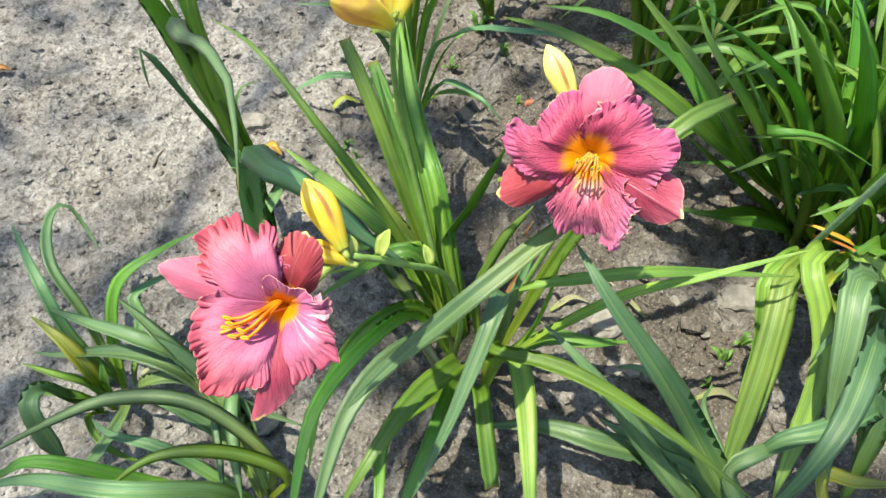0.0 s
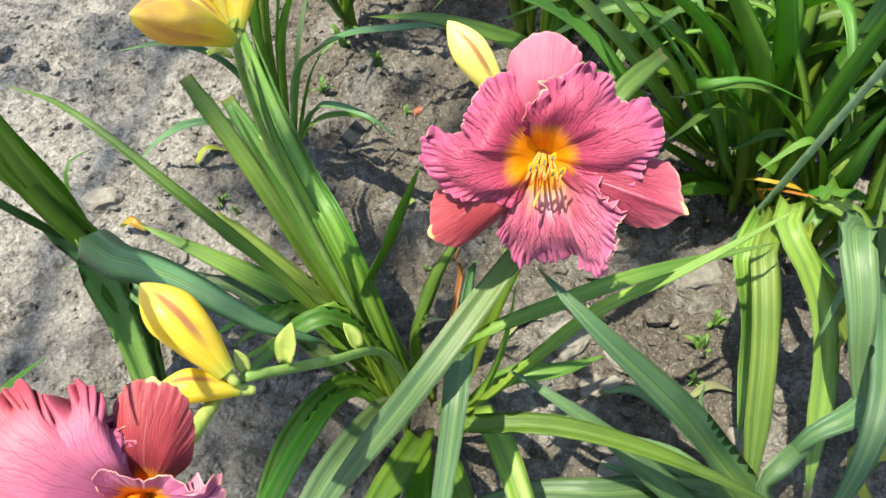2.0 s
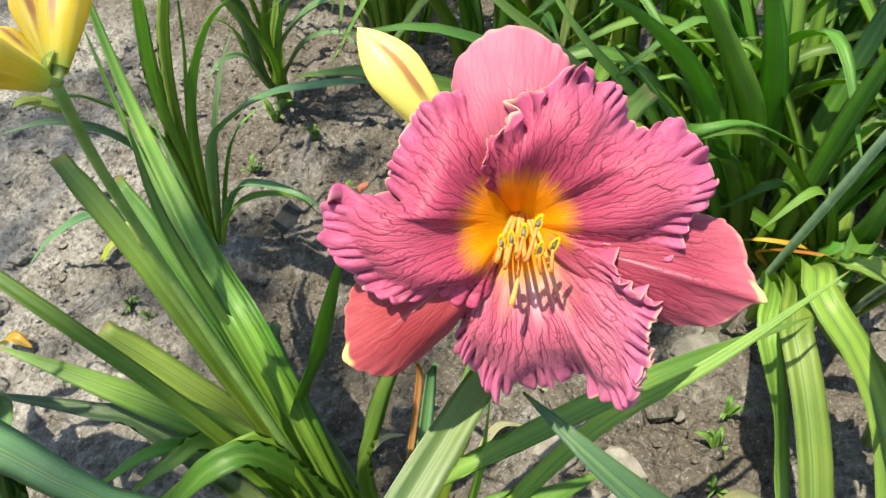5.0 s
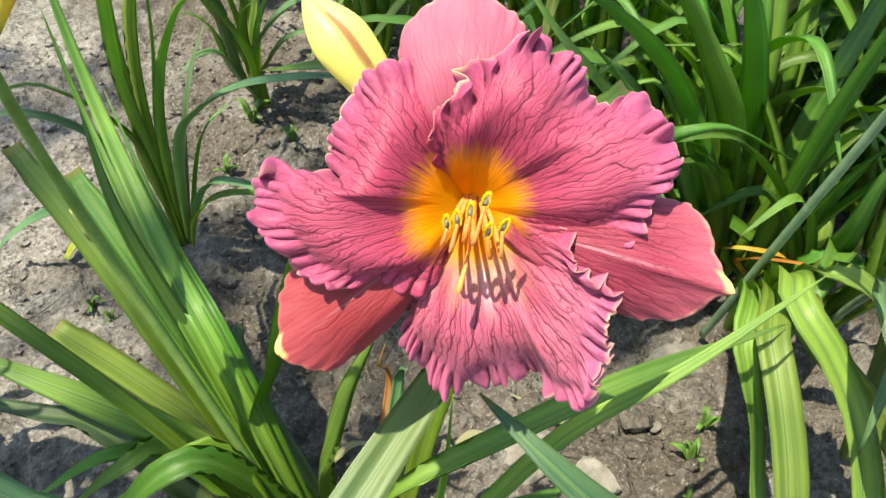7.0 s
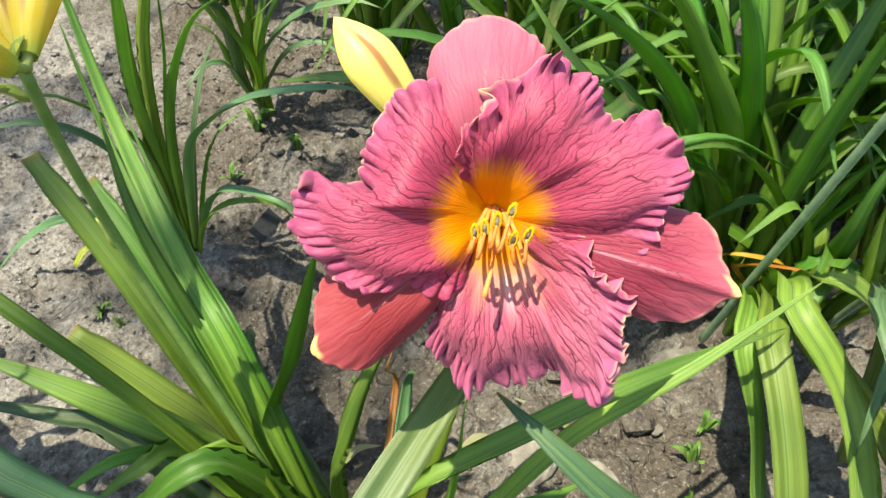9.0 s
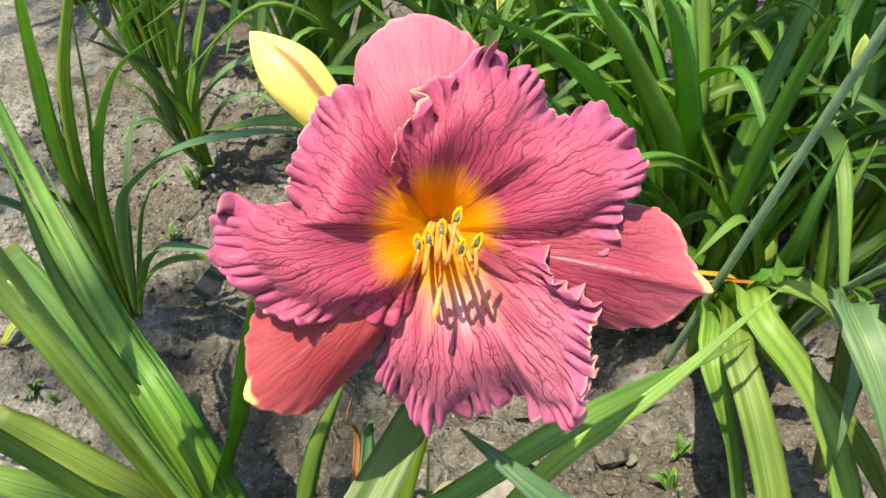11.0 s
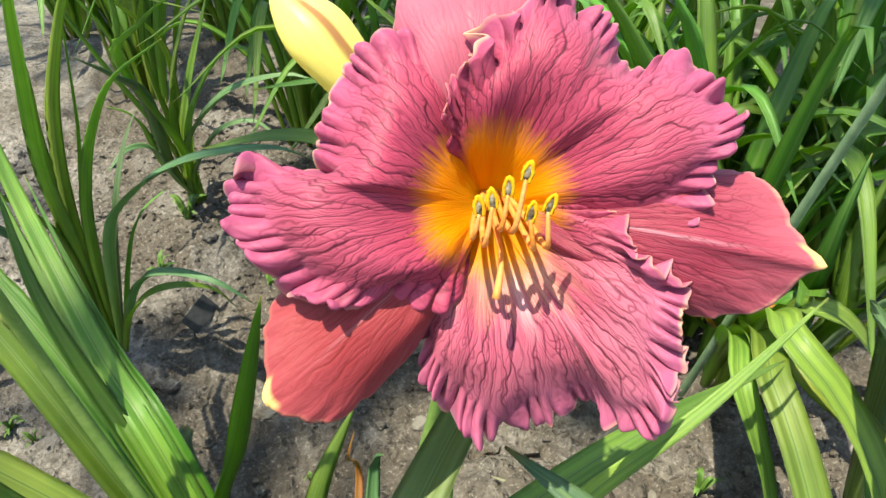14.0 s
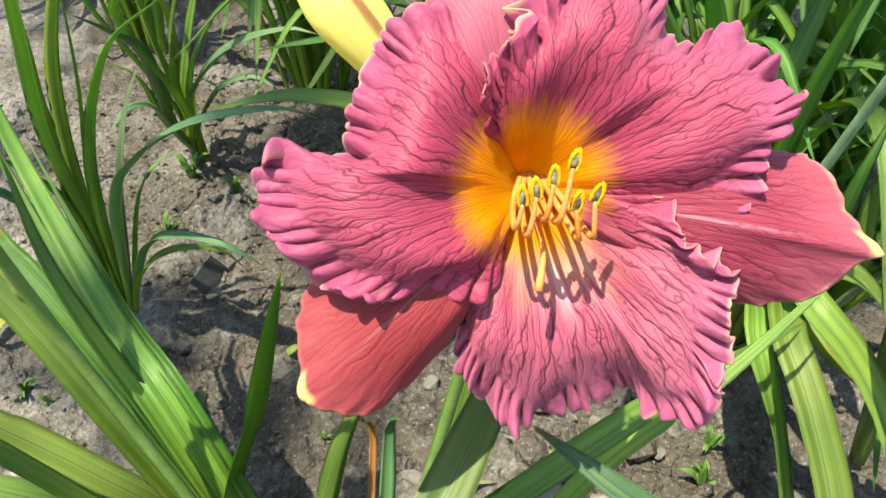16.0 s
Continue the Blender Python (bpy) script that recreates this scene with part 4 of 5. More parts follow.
leaf(p1, 0.028, (0.030, 0.490, 0.000), (0.015, 0.478, 0.120), (-0.044, 0.382, 0.220), (-0.087, 0.314, 0.220), (-0.108, 0.239, 0.180), (-0.118, 0.195, 0.120), roll=-0.12, look_of="blue")
leaf(p1, 0.0224, (0.030, 0.500, 0.000), (-0.027, 0.514, 0.100), (-0.078, 0.425, 0.180), (-0.127, 0.320, 0.200), (-0.139, 0.230, 0.160), (-0.144, 0.186, 0.100), roll=-0.13)
leaf(p1, 0.0196, (0.030, 0.500, 0.000), (-0.024, 0.529, 0.100), (-0.089, 0.452, 0.160), (-0.128, 0.348, 0.170), (-0.136, 0.270, 0.120), roll=-0.21)
leaf(p1, 0.0196, (0.050, 0.470, 0.000), (-0.048, 0.351, 0.080), (-0.051, 0.257, 0.100), (-0.058, 0.199, 0.050))
leaf(p1, 0.0238, (0.020, 0.550, 0.000), (-0.071, 0.619, 0.120), (-0.111, 0.602, 0.140), (-0.163, 0.601, 0.100), roll=-0.30)
leaf(p1, 0.021, (0.030, 0.560, 0.000), (-0.050, 0.628, 0.080), (-0.122, 0.625, 0.130), (-0.187, 0.604, 0.120), roll=-0.31)
# P2
leaf(p2, 0.0336, (-0.278, 0.560, 0.000), (-0.284, 0.615, 0.050), (-0.292, 0.660, 0.100), (-0.295, 0.699, 0.140), (-0.317, 0.693, 0.300), (-0.331, 0.683, 0.420), (-0.328, 0.639, 0.520), (-0.324, 0.591, 0.630), roll=-1.0, look_of="pale")
leaf(p2, 0.0364, (-0.266, 0.566, 0.000), (-0.272, 0.621, 0.050), (-0.280, 0.666, 0.100), (-0.324, 0.735, 0.150), (-0.346, 0.725, 0.280), (-0.364, 0.702, 0.420), (-0.368, 0.665, 0.500), (-0.372, 0.625, 0.588), roll=1.05, look_of="pale")
leaf(p2, 0.028, (-0.272, 0.554, 0.000), (-0.278, 0.609, 0.050), (-0.286, 0.654, 0.100), (-0.304, 0.725, 0.150), (-0.310, 0.694, 0.300), (-0.308, 0.668, 0.440), (-0.308, 0.675, 0.500), (-0.309, 0.682, 0.566), roll=0.50, look_of="pale")
leaf(p2, 0.0252, (-0.284, 0.570, 0.000), (-0.290, 0.625, 0.050), (-0.298, 0.670, 0.100), (-0.330, 0.757, 0.200), (-0.335, 0.733, 0.360), (-0.347, 0.726, 0.460), (-0.362, 0.717, 0.570), roll=-0.08, look_of="pale")
leaf(p2, 0.0238, (-0.262, 0.564, 0.000), (-0.268, 0.619, 0.050), (-0.276, 0.664, 0.100), (-0.337, 0.719, 0.200), (-0.333, 0.640, 0.360), (-0.356, 0.618, 0.442), (-0.353, 0.601, 0.400), roll=-1.13, look_of="blue")
leaf(p2, 0.0240, (-0.284, 0.575, 0.000), (-0.292, 0.640, 0.050), (-0.302, 0.690, 0.100), (-0.322, 0.720, 0.280), (-0.318, 0.640, 0.460), (-0.232, 0.468, 0.575), (-0.180, 0.388, 0.628), (-0.142, 0.330, 0.640), (-0.124, 0.265, 0.615), roll=0.33, look_of="blue")
leaf(p2, 0.0400, (-0.270, 0.560, 0.000), (-0.286, 0.640, 0.120), (-0.275, 0.640, 0.270), (-0.212, 0.549, 0.342), (-0.179, 0.520, 0.360), (-0.138, 0.485, 0.370), (-0.105, 0.457, 0.368), (-0.079, 0.446, 0.350), (-0.036, 0.455, 0.300), roll=0.35, look_of="blue")
leaf(p2, 0.0224, (-0.266, 0.566, 0.000), (-0.272, 0.621, 0.050), (-0.280, 0.666, 0.100), (-0.356, 0.797, 0.120), (-0.349, 0.819, 0.190), (-0.340, 0.833, 0.218), (-0.317, 0.860, 0.215))
leaf(p2, 0.0252, (-0.272, 0.554, 0.000), (-0.278, 0.609, 0.050), (-0.286, 0.654, 0.100), (-0.253, 0.697, 0.160), (-0.276, 0.639, 0.240), (-0.298, 0.619, 0.260), roll=-0.23, look_of="blue")
leaf(p2, 0.0308, (-0.284, 0.570, 0.000), (-0.290, 0.625, 0.050), (-0.298, 0.670, 0.100), (-0.278, 0.659, 0.100), (-0.286, 0.654, 0.180), (-0.296, 0.668, 0.250), roll=-0.25)
# P3
leaf(p3, 0.0172, (-0.450, 0.420, 0.000), (-0.498, 0.441, 0.080), (-0.542, 0.490, 0.140), (-0.617, 0.579, 0.150), look_of="blue")
leaf(p3, 0.0161, (-0.450, 0.420, 0.000), (-0.485, 0.467, 0.100), (-0.532, 0.513, 0.150), (-0.561, 0.582, 0.160), (-0.552, 0.619, 0.150), (-0.511, 0.586, 0.090), roll=0.24, look_of="blue")
leaf(p3, 0.0184, (-0.440, 0.410, 0.000), (-0.445, 0.447, 0.080), (-0.438, 0.501, 0.140), (-0.386, 0.551, 0.160), (-0.354, 0.593, 0.150), roll=0.31)
leaf(p3, 0.0207, (-0.420, 0.400, 0.000), (-0.384, 0.384, 0.080), (-0.320, 0.388, 0.100), (-0.239, 0.369, 0.070), (-0.165, 0.361, 0.040), roll=0.18, look_of="blue")
leaf(p3, 0.0161, (-0.430, 0.420, 0.000), (-0.417, 0.430, 0.050), (-0.410, 0.475, 0.100), (-0.420, 0.498, 0.120), (-0.375, 0.567, 0.100), roll=0.18, look_of="blue")
leaf(p3, 0.0230, (-0.446, 0.382, 0.000), (-0.452, 0.390, 0.050), (-0.462, 0.399, 0.090), (-0.491, 0.418, 0.120), (-0.538, 0.444, 0.130), roll=0.30, look_of="yellow")
leaf(p3, 0.0210, (-0.446, 0.379, 0.000), (-0.447, 0.378, 0.045), (-0.455, 0.377, 0.080), (-0.485, 0.376, 0.100), (-0.538, 0.389, 0.100), roll=0.35, look_of="pale")
leaf(p3, 0.0230, (-0.445, 0.380, 0.000), (-0.440, 0.384, 0.040), (-0.438, 0.389, 0.070), (-0.443, 0.407, 0.090), roll=0.20)
leaf(p3, 0.0190, (-0.443, 0.379, 0.000), (-0.448, 0.370, 0.045), (-0.458, 0.362, 0.070), (-0.495, 0.361, 0.080), (-0.540, 0.364, 0.060), roll=0.30)
leaf(p3, 0.0250, (-0.455, 0.372, 0.000), (-0.470, 0.355, 0.080), (-0.479, 0.343, 0.130), (-0.477, 0.316, 0.140), (-0.465, 0.295, 0.100), (-0.456, 0.285, 0.050), roll=-0.16, look_of="blue hanging")
leaf(p3, 0.0100, (-0.453, 0.375, 0.000), (-0.452, 0.345, 0.045), (-0.421, 0.312, 0.050), (-0.391, 0.302, 0.030), (-0.351, 0.300, 0.015))
leaf(p3, 0.0172, (-0.440, 0.390, 0.000), (-0.406, 0.355, 0.050), (-0.423, 0.273, 0.060), (-0.475, 0.237, 0.050), roll=-0.24, look_of="blue")
# P8
leaf(p8, 0.0270, (-0.205, 0.285, 0.000), (-0.250, 0.345, 0.080), (-0.315, 0.396, 0.130), (-0.376, 0.407, 0.160), (-0.440, 0.427, 0.150), (-0.544, 0.472, 0.110), roll=0.30, look_of="blue")
leaf(p8, 0.0290, (-0.205, 0.280, 0.000), (-0.240, 0.335, 0.060), (-0.291, 0.377, 0.100), (-0.349, 0.394, 0.130), (-0.418, 0.406, 0.120), (-0.507, 0.415, 0.080), (-0.557, 0.426, 0.060), roll=0.25, look_of="blue")
leaf(p8, 0.0340, (-0.200, 0.290, 0.000), (-0.255, 0.350, 0.080), (-0.311, 0.394, 0.120), (-0.349, 0.416, 0.150), (-0.386, 0.441, 0.160), (-0.424, 0.469, 0.150), roll=0.30, look_of="blue")
leaf(p8, 0.0200, (-0.210, 0.275, 0.000), (-0.250, 0.325, 0.030), (-0.298, 0.349, 0.050), (-0.356, 0.363, 0.080), (-0.421, 0.368, 0.070), roll=0.20, look_of="blue")
leaf(p8, 0.0207, (-0.200, 0.280, 0.000), (-0.187, 0.293, 0.100), (-0.274, 0.328, 0.160), (-0.369, 0.322, 0.170), (-0.444, 0.292, 0.150), (-0.526, 0.263, 0.100), roll=-0.22, look_of="blue")
leaf(p8, 0.0195, (-0.200, 0.270, 0.000), (-0.164, 0.278, 0.090), (-0.231, 0.281, 0.140), (-0.309, 0.264, 0.150), (-0.373, 0.226, 0.110), roll=-0.16)
leaf(p8, 0.0230, (-0.200, 0.280, 0.000), (-0.252, 0.370, 0.100), (-0.236, 0.300, 0.090), (-0.216, 0.242, 0.060), look_of="blue")
leaf(p8, 0.0161, (-0.200, 0.280, 0.000), (-0.276, 0.361, 0.080), (-0.253, 0.284, 0.070), (-0.239, 0.243, 0.050), look_of="blue")
leaf(p8, 0.0172, (-0.220, 0.270, 0.000), (-0.326, 0.304, 0.060), (-0.400, 0.315, 0.070), (-0.442, 0.339, 0.060), roll=-0.10, look_of="blue")
leaf(p8, 0.0230, (-0.210, 0.260, 0.000), (-0.244, 0.247, 0.100), (-0.343, 0.226, 0.140), (-0.451, 0.236, 0.120), (-0.539, 0.228, 0.080), roll=-0.13, look_of="blue")
leaf(p8, 0.0184, (-0.210, 0.260, 0.000), (-0.422, 0.254, 0.130), (-0.498, 0.245, 0.100), (-0.569, 0.239, 0.060), roll=-0.23)
# P6
leaf(p6, 0.0230, (0.600, 0.700, 0.000), (0.535, 0.645, 0.150), (0.460, 0.575, 0.230), (0.416, 0.530, 0.240), (0.416, 0.509, 0.215), (0.427, 0.486, 0.165), (0.432, 0.455, 0.100), (0.425, 0.400, 0.030), roll=0.10, look_of="pale hanging")
leaf(p6, 0.0280, (0.615, 0.690, 0.000), (0.545, 0.630, 0.160), (0.470, 0.560, 0.245), (0.427, 0.515, 0.255), (0.415, 0.475, 0.236), (0.404, 0.429, 0.200), (0.395, 0.386, 0.150), (0.385, 0.344, 0.100), (0.375, 0.310, 0.060), roll=0.05, look_of="pale hanging")
leaf(p6, 0.0200, (0.605, 0.700, 0.000), (0.540, 0.640, 0.150), (0.475, 0.575, 0.230), (0.446, 0.530, 0.238), (0.445, 0.490, 0.205), (0.442, 0.450, 0.155), (0.438, 0.400, 0.090), roll=-0.10, look_of="pale hanging")
leaf(p6, 0.0300, (0.625, 0.690, 0.000), (0.560, 0.640, 0.165), (0.490, 0.570, 0.258), (0.455, 0.530, 0.272), (0.466, 0.486, 0.248), (0.478, 0.448, 0.210), (0.476, 0.405, 0.165), (0.462, 0.350, 0.100), (0.450, 0.310, 0.060), roll=0.25, look_of="pale hanging")
leaf(p6, 0.0260, (0.630, 0.690, 0.000), (0.575, 0.620, 0.150), (0.515, 0.560, 0.220), (0.490, 0.525, 0.222), (0.520, 0.480, 0.190), (0.560, 0.440, 0.130), (0.590, 0.400, 0.060), roll=0.35, look_of="yellow hanging")
leaf(p6, 0.0220, (0.620, 0.680, 0.000), (0.580, 0.600, 0.120), (0.555, 0.523, 0.160), (0.570, 0.489, 0.120), (0.561, 0.450, 0.050), roll=0.22)
leaf(p6, 0.0260, (0.640, 0.700, 0.000), (0.600, 0.640, 0.170), (0.560, 0.590, 0.225), (0.600, 0.570, 0.210), (0.660, 0.540, 0.140), roll=0.50, look_of="pale hanging")
# P7
leaf(p7, 0.0364, (0.620, 0.500, 0.000), (0.550, 0.500, 0.250), (0.469, 0.472, 0.330), (0.449, 0.407, 0.300), (0.463, 0.366, 0.220), (0.491, 0.311, 0.120), roll=0.23, look_of="blue")
leaf(p7, 0.0252, (0.620, 0.500, 0.000), (0.560, 0.500, 0.220), (0.506, 0.471, 0.280), (0.458, 0.432, 0.260), (0.447, 0.415, 0.220), roll=-0.12, look_of="blue")
leaf(p7, 0.0364, (0.600, 0.360, 0.000), (0.528, 0.444, 0.250), (0.455, 0.338, 0.250), (0.415, 0.284, 0.200), (0.386, 0.256, 0.120), roll=0.10, look_of="blue")
leaf(p7, 0.0364, (0.580, 0.340, 0.000), (0.550, 0.392, 0.180), (0.464, 0.347, 0.200), (0.412, 0.337, 0.180), (0.402, 0.331, 0.120), roll=-0.09, look_of="blue")
leaf(p7, 0.0406, (0.450, 0.240, 0.000), (0.332, 0.327, 0.150), (0.241, 0.333, 0.300), (0.160, 0.362, 0.400), (0.126, 0.413, 0.419), roll=-0.47, look_of="blue")
leaf(p7, 0.028, (0.430, 0.240, 0.000), (0.302, 0.315, 0.100), (0.210, 0.365, 0.200), (0.158, 0.401, 0.235), (0.123, 0.437, 0.236), roll=-0.55, look_of="blue")
leaf(p7, 0.0308, (0.420, 0.250, 0.000), (0.328, 0.354, 0.080), (0.247, 0.392, 0.120), (0.191, 0.435, 0.120), roll=-0.24, look_of="blue")
leaf(p7, 0.0336, (0.400, 0.240, 0.000), (0.303, 0.330, 0.080), (0.207, 0.342, 0.120), (0.140, 0.364, 0.100), (0.063, 0.374, 0.060), roll=-0.20, look_of="blue")
leaf(p7, 0.0308, (0.430, 0.230, 0.000), (0.371, 0.324, 0.050), (0.284, 0.343, 0.100), (0.217, 0.373, 0.120), roll=-0.24, look_of="blue")
leaf(p7, 0.028, (0.450, 0.250, 0.000), (0.347, 0.379, 0.100), (0.283, 0.433, 0.140), (0.245, 0.449, 0.120), roll=-0.27, look_of="blue")
leaf(p7, 0.0196, (0.450, 0.260, 0.000), (0.387, 0.420, 0.050), (0.391, 0.458, 0.080), roll=-0.22, look_of="blue")
leaf(p7, 0.0252, (0.500, 0.220, 0.000), (0.368, 0.300, 0.120), (0.399, 0.330, 0.160), (0.497, 0.369, 0.120), look_of="blue")
leaf(p7, 0.0224, (0.550, 0.250, 0.000), (0.507, 0.333, 0.080), (0.571, 0.342, 0.060), (0.654, 0.355, 0.030), roll=0.17, look_of="yellow")
# P4
leaf(p4, 0.0165, (-0.086, 1.045, 0.000), (-0.092, 1.030, 0.171), (-0.093, 1.000, 0.292), (-0.075, 0.950, 0.406), (-0.053, 0.880, 0.505), (-0.020, 0.800, 0.600), roll=0.35, look_of="pale")
leaf(p4, 0.0160, (-0.090, 1.054, 0.000), (-0.088, 1.040, 0.205), (-0.072, 1.020, 0.333), (-0.043, 1.000, 0.427), (-0.018, 0.980, 0.483), (0.025, 0.950, 0.560), roll=-0.30, look_of="pale")
leaf(p4, 0.0150, (-0.085, 1.052, 0.000), (-0.072, 1.020, 0.189), (-0.053, 1.000, 0.285), (-0.025, 0.970, 0.358), (0.000, 0.940, 0.401), (0.045, 0.890, 0.445), roll=-0.45)
leaf(p4, 0.0180, (-0.080, 1.049, 0.000), (-0.048, 0.980, 0.207), (-0.012, 0.920, 0.289), (0.032, 0.880, 0.332), (0.078, 0.850, 0.352), (0.130, 0.875, 0.335), (0.175, 0.925, 0.290), roll=0.25, look_of="blue")
leaf(p4, 0.0180, (-0.076, 1.048, 0.000), (-0.035, 0.980, 0.140), (0.002, 0.940, 0.177), (0.047, 0.900, 0.180), (0.083, 0.885, 0.150), roll=0.30, look_of="blue")
leaf(p4, 0.0150, (-0.084, 1.050, 0.000), (-0.106, 1.040, 0.161), (-0.094, 1.020, 0.253), (-0.087, 1.000, 0.332), (-0.078, 0.980, 0.389), (-0.070, 0.950, 0.480), roll=0.20, look_of="pale")
leaf(p4, 0.0140, (-0.080, 1.056, 0.000), (-0.074, 1.050, 0.200), (-0.052, 1.040, 0.330), (-0.040, 1.030, 0.430), roll=0.55)
leaf(p4, 0.0170, (-0.092, 1.045, 0.000), (-0.101, 1.030, 0.175), (-0.123, 1.000, 0.253), (-0.149, 0.960, 0.307), (-0.171, 0.940, 0.327), (-0.215, 0.930, 0.320), roll=-0.35)
leaf(p4, 0.0160, (-0.094, 1.042, 0.000), (-0.120, 1.050, 0.120), (-0.160, 1.050, 0.200), (-0.222, 1.045, 0.240), (-0.312, 1.104, 0.200), roll=-0.40, look_of="blue")
leaf(p4, 0.0150, (-0.095, 1.035, 0.000), (-0.150, 1.045, 0.075), (-0.228, 1.036, 0.100), (-0.295, 1.051, 0.060), (-0.345, 1.057, 0.010), roll=-0.28, look_of="blue")
leaf(p4, 0.0120, (-0.074, 1.040, 0.000), (-0.050, 0.985, 0.100), (-0.010, 0.973, 0.135), (0.042, 0.989, 0.110), (0.072, 1.000, 0.060), roll=0.28, look_of="pale")
leaf(p4, 0.0130, (-0.078, 1.056, 0.000), (-0.048, 1.062, 0.176), (-0.022, 1.095, 0.256), (0.003, 1.120, 0.298), roll=0.19, look_of="blue")
leaf(p4, 0.0125, (-0.074, 1.052, 0.000), (-0.040, 1.020, 0.150), (-0.015, 1.000, 0.220), (0.022, 1.020, 0.240), roll=0.26)
# P5
leaf(p5, 0.0220, (0.060, 1.435, 0.000), (0.026, 1.380, 0.092), (0.015, 1.300, 0.242), (-0.017, 1.240, 0.301), (-0.058, 1.200, 0.345), roll=0.30, look_of="blue")
leaf(p5, 0.0200, (0.070, 1.418, 0.000), (0.017, 1.400, 0.085), (-0.006, 1.360, 0.189), (-0.042, 1.320, 0.233), roll=-0.30)
leaf(p5, 0.0200, (0.050, 1.405, 0.000), (0.043, 1.420, 0.104), (0.054, 1.420, 0.218), (0.090, 1.420, 0.319), (0.139, 1.420, 0.403), roll=0.20, look_of="pale")
leaf(p5, 0.0200, (0.060, 1.426, 0.000), (0.031, 1.420, 0.128), (-0.007, 1.400, 0.270), (-0.003, 1.380, 0.354), (-0.009, 1.360, 0.415), roll=-0.20)
leaf(p5, 0.0200, (0.070, 1.433, 0.000), (0.026, 1.420, 0.129), (-0.035, 1.400, 0.264), (-0.069, 1.380, 0.352), (-0.084, 1.360, 0.405), roll=0.30)
leaf(p5, 0.0220, (0.049, 1.411, 0.000), (0.060, 1.380, 0.129), (0.122, 1.300, 0.236), (0.203, 1.240, 0.278), (0.250, 1.220, 0.270), roll=0.35, look_of="blue")
leaf(p5, 0.0200, (0.060, 1.409, 0.000), (0.073, 1.420, 0.153), (0.135, 1.400, 0.264), (0.184, 1.380, 0.274), (0.213, 1.360, 0.233), roll=0.30)
leaf(p5, 0.0120, (0.070, 1.432, 0.000), (0.061, 1.500, 0.124), (0.056, 1.480, 0.268), (-0.007, 1.400, 0.371), (0.066, 1.360, 0.362), (0.142, 1.330, 0.341), roll=0.10, look_of="pale")
leaf(p5, 0.0180, (0.049, 1.428, 0.000), (0.049, 1.360, 0.129), (-0.010, 1.250, 0.317), (0.025, 1.200, 0.373), (0.061, 1.160, 0.412), (0.115, 1.120, 0.444), roll=-0.20)
leaf(p5, 0.0200, (0.061, 1.406, 0.000), (0.055, 1.450, 0.089), (0.087, 1.480, 0.203), (0.132, 1.500, 0.314), (0.165, 1.500, 0.405), roll=0.00)
leaf(p5, 0.0200, (0.070, 1.416, 0.000), (0.045, 1.440, 0.117), (0.024, 1.440, 0.254), (0.036, 1.420, 0.350), (0.079, 1.400, 0.419), roll=-0.40, look_of="pale")
leaf(p5, 0.0180, (0.049, 1.435, 0.000), (0.067, 1.400, 0.076), (0.108, 1.360, 0.151), (0.163, 1.330, 0.176), (0.201, 1.300, 0.151), roll=0.50, look_of="blue")
leaf(p5, 0.0180, (0.061, 1.420, 0.000), (0.031, 1.380, 0.069), (0.007, 1.330, 0.150), (-0.027, 1.280, 0.178), (-0.059, 1.250, 0.159), roll=-0.50, look_of="blue")
# P6b
leaf(p6b, 0.0336, (0.660, 0.950, 0.000), (0.425, 0.793, 0.220), (0.312, 0.827, 0.340), (0.192, 0.798, 0.420), (0.103, 0.811, 0.420), roll=-0.58)
leaf(p6b, 0.0308, (0.640, 0.900, 0.000), (0.454, 0.768, 0.200), (0.274, 0.796, 0.320), (0.146, 0.842, 0.360), (0.061, 0.933, 0.320), roll=-0.47)
leaf(p6b, 0.0336, (0.660, 0.880, 0.000), (0.472, 0.770, 0.200), (0.317, 0.749, 0.380), (0.228, 0.766, 0.460), (0.184, 0.780, 0.500), roll=-0.63)
leaf(p6b, 0.0308, (0.680, 0.880, 0.000), (0.537, 0.802, 0.150), (0.424, 0.778, 0.300), (0.331, 0.785, 0.400), (0.297, 0.819, 0.450), roll=-0.69)
leaf(p6b, 0.0364, (0.700, 0.900, 0.000), (0.582, 0.794, 0.150), (0.482, 0.787, 0.320), (0.355, 0.732, 0.440), (0.245, 0.728, 0.500), roll=0.60)
leaf(p6b, 0.0308, (0.720, 0.920, 0.000), (0.572, 0.780, 0.250), (0.447, 0.749, 0.420), (0.352, 0.723, 0.520), roll=0.60)
leaf(p6b, 0.0336, (0.750, 0.900, 0.000), (0.593, 0.801, 0.300), (0.499, 0.762, 0.450), (0.463, 0.800, 0.500), roll=0.61)
leaf(p6b, 0.0238, (0.700, 0.800, 0.000), (0.624, 0.828, 0.120), (0.515, 0.774, 0.260), (0.425, 0.715, 0.320), (0.495, 0.718, 0.320), (0.657, 0.761, 0.220), roll=-0.35)
leaf(p6b, 0.0196, (0.660, 0.800, 0.000), (0.572, 0.776, 0.100), (0.479, 0.744, 0.250), (0.402, 0.776, 0.350), (0.354, 0.788, 0.400), roll=0.69)
leaf(p6b, 0.0196, (0.680, 0.780, 0.000), (0.609, 0.772, 0.080), (0.565, 0.757, 0.200), (0.493, 0.727, 0.280), roll=0.46)
leaf(p6b, 0.0252, (0.640, 0.820, 0.000), (0.530, 0.796, 0.100), (0.418, 0.763, 0.200), (0.342, 0.764, 0.260), roll=-0.58)
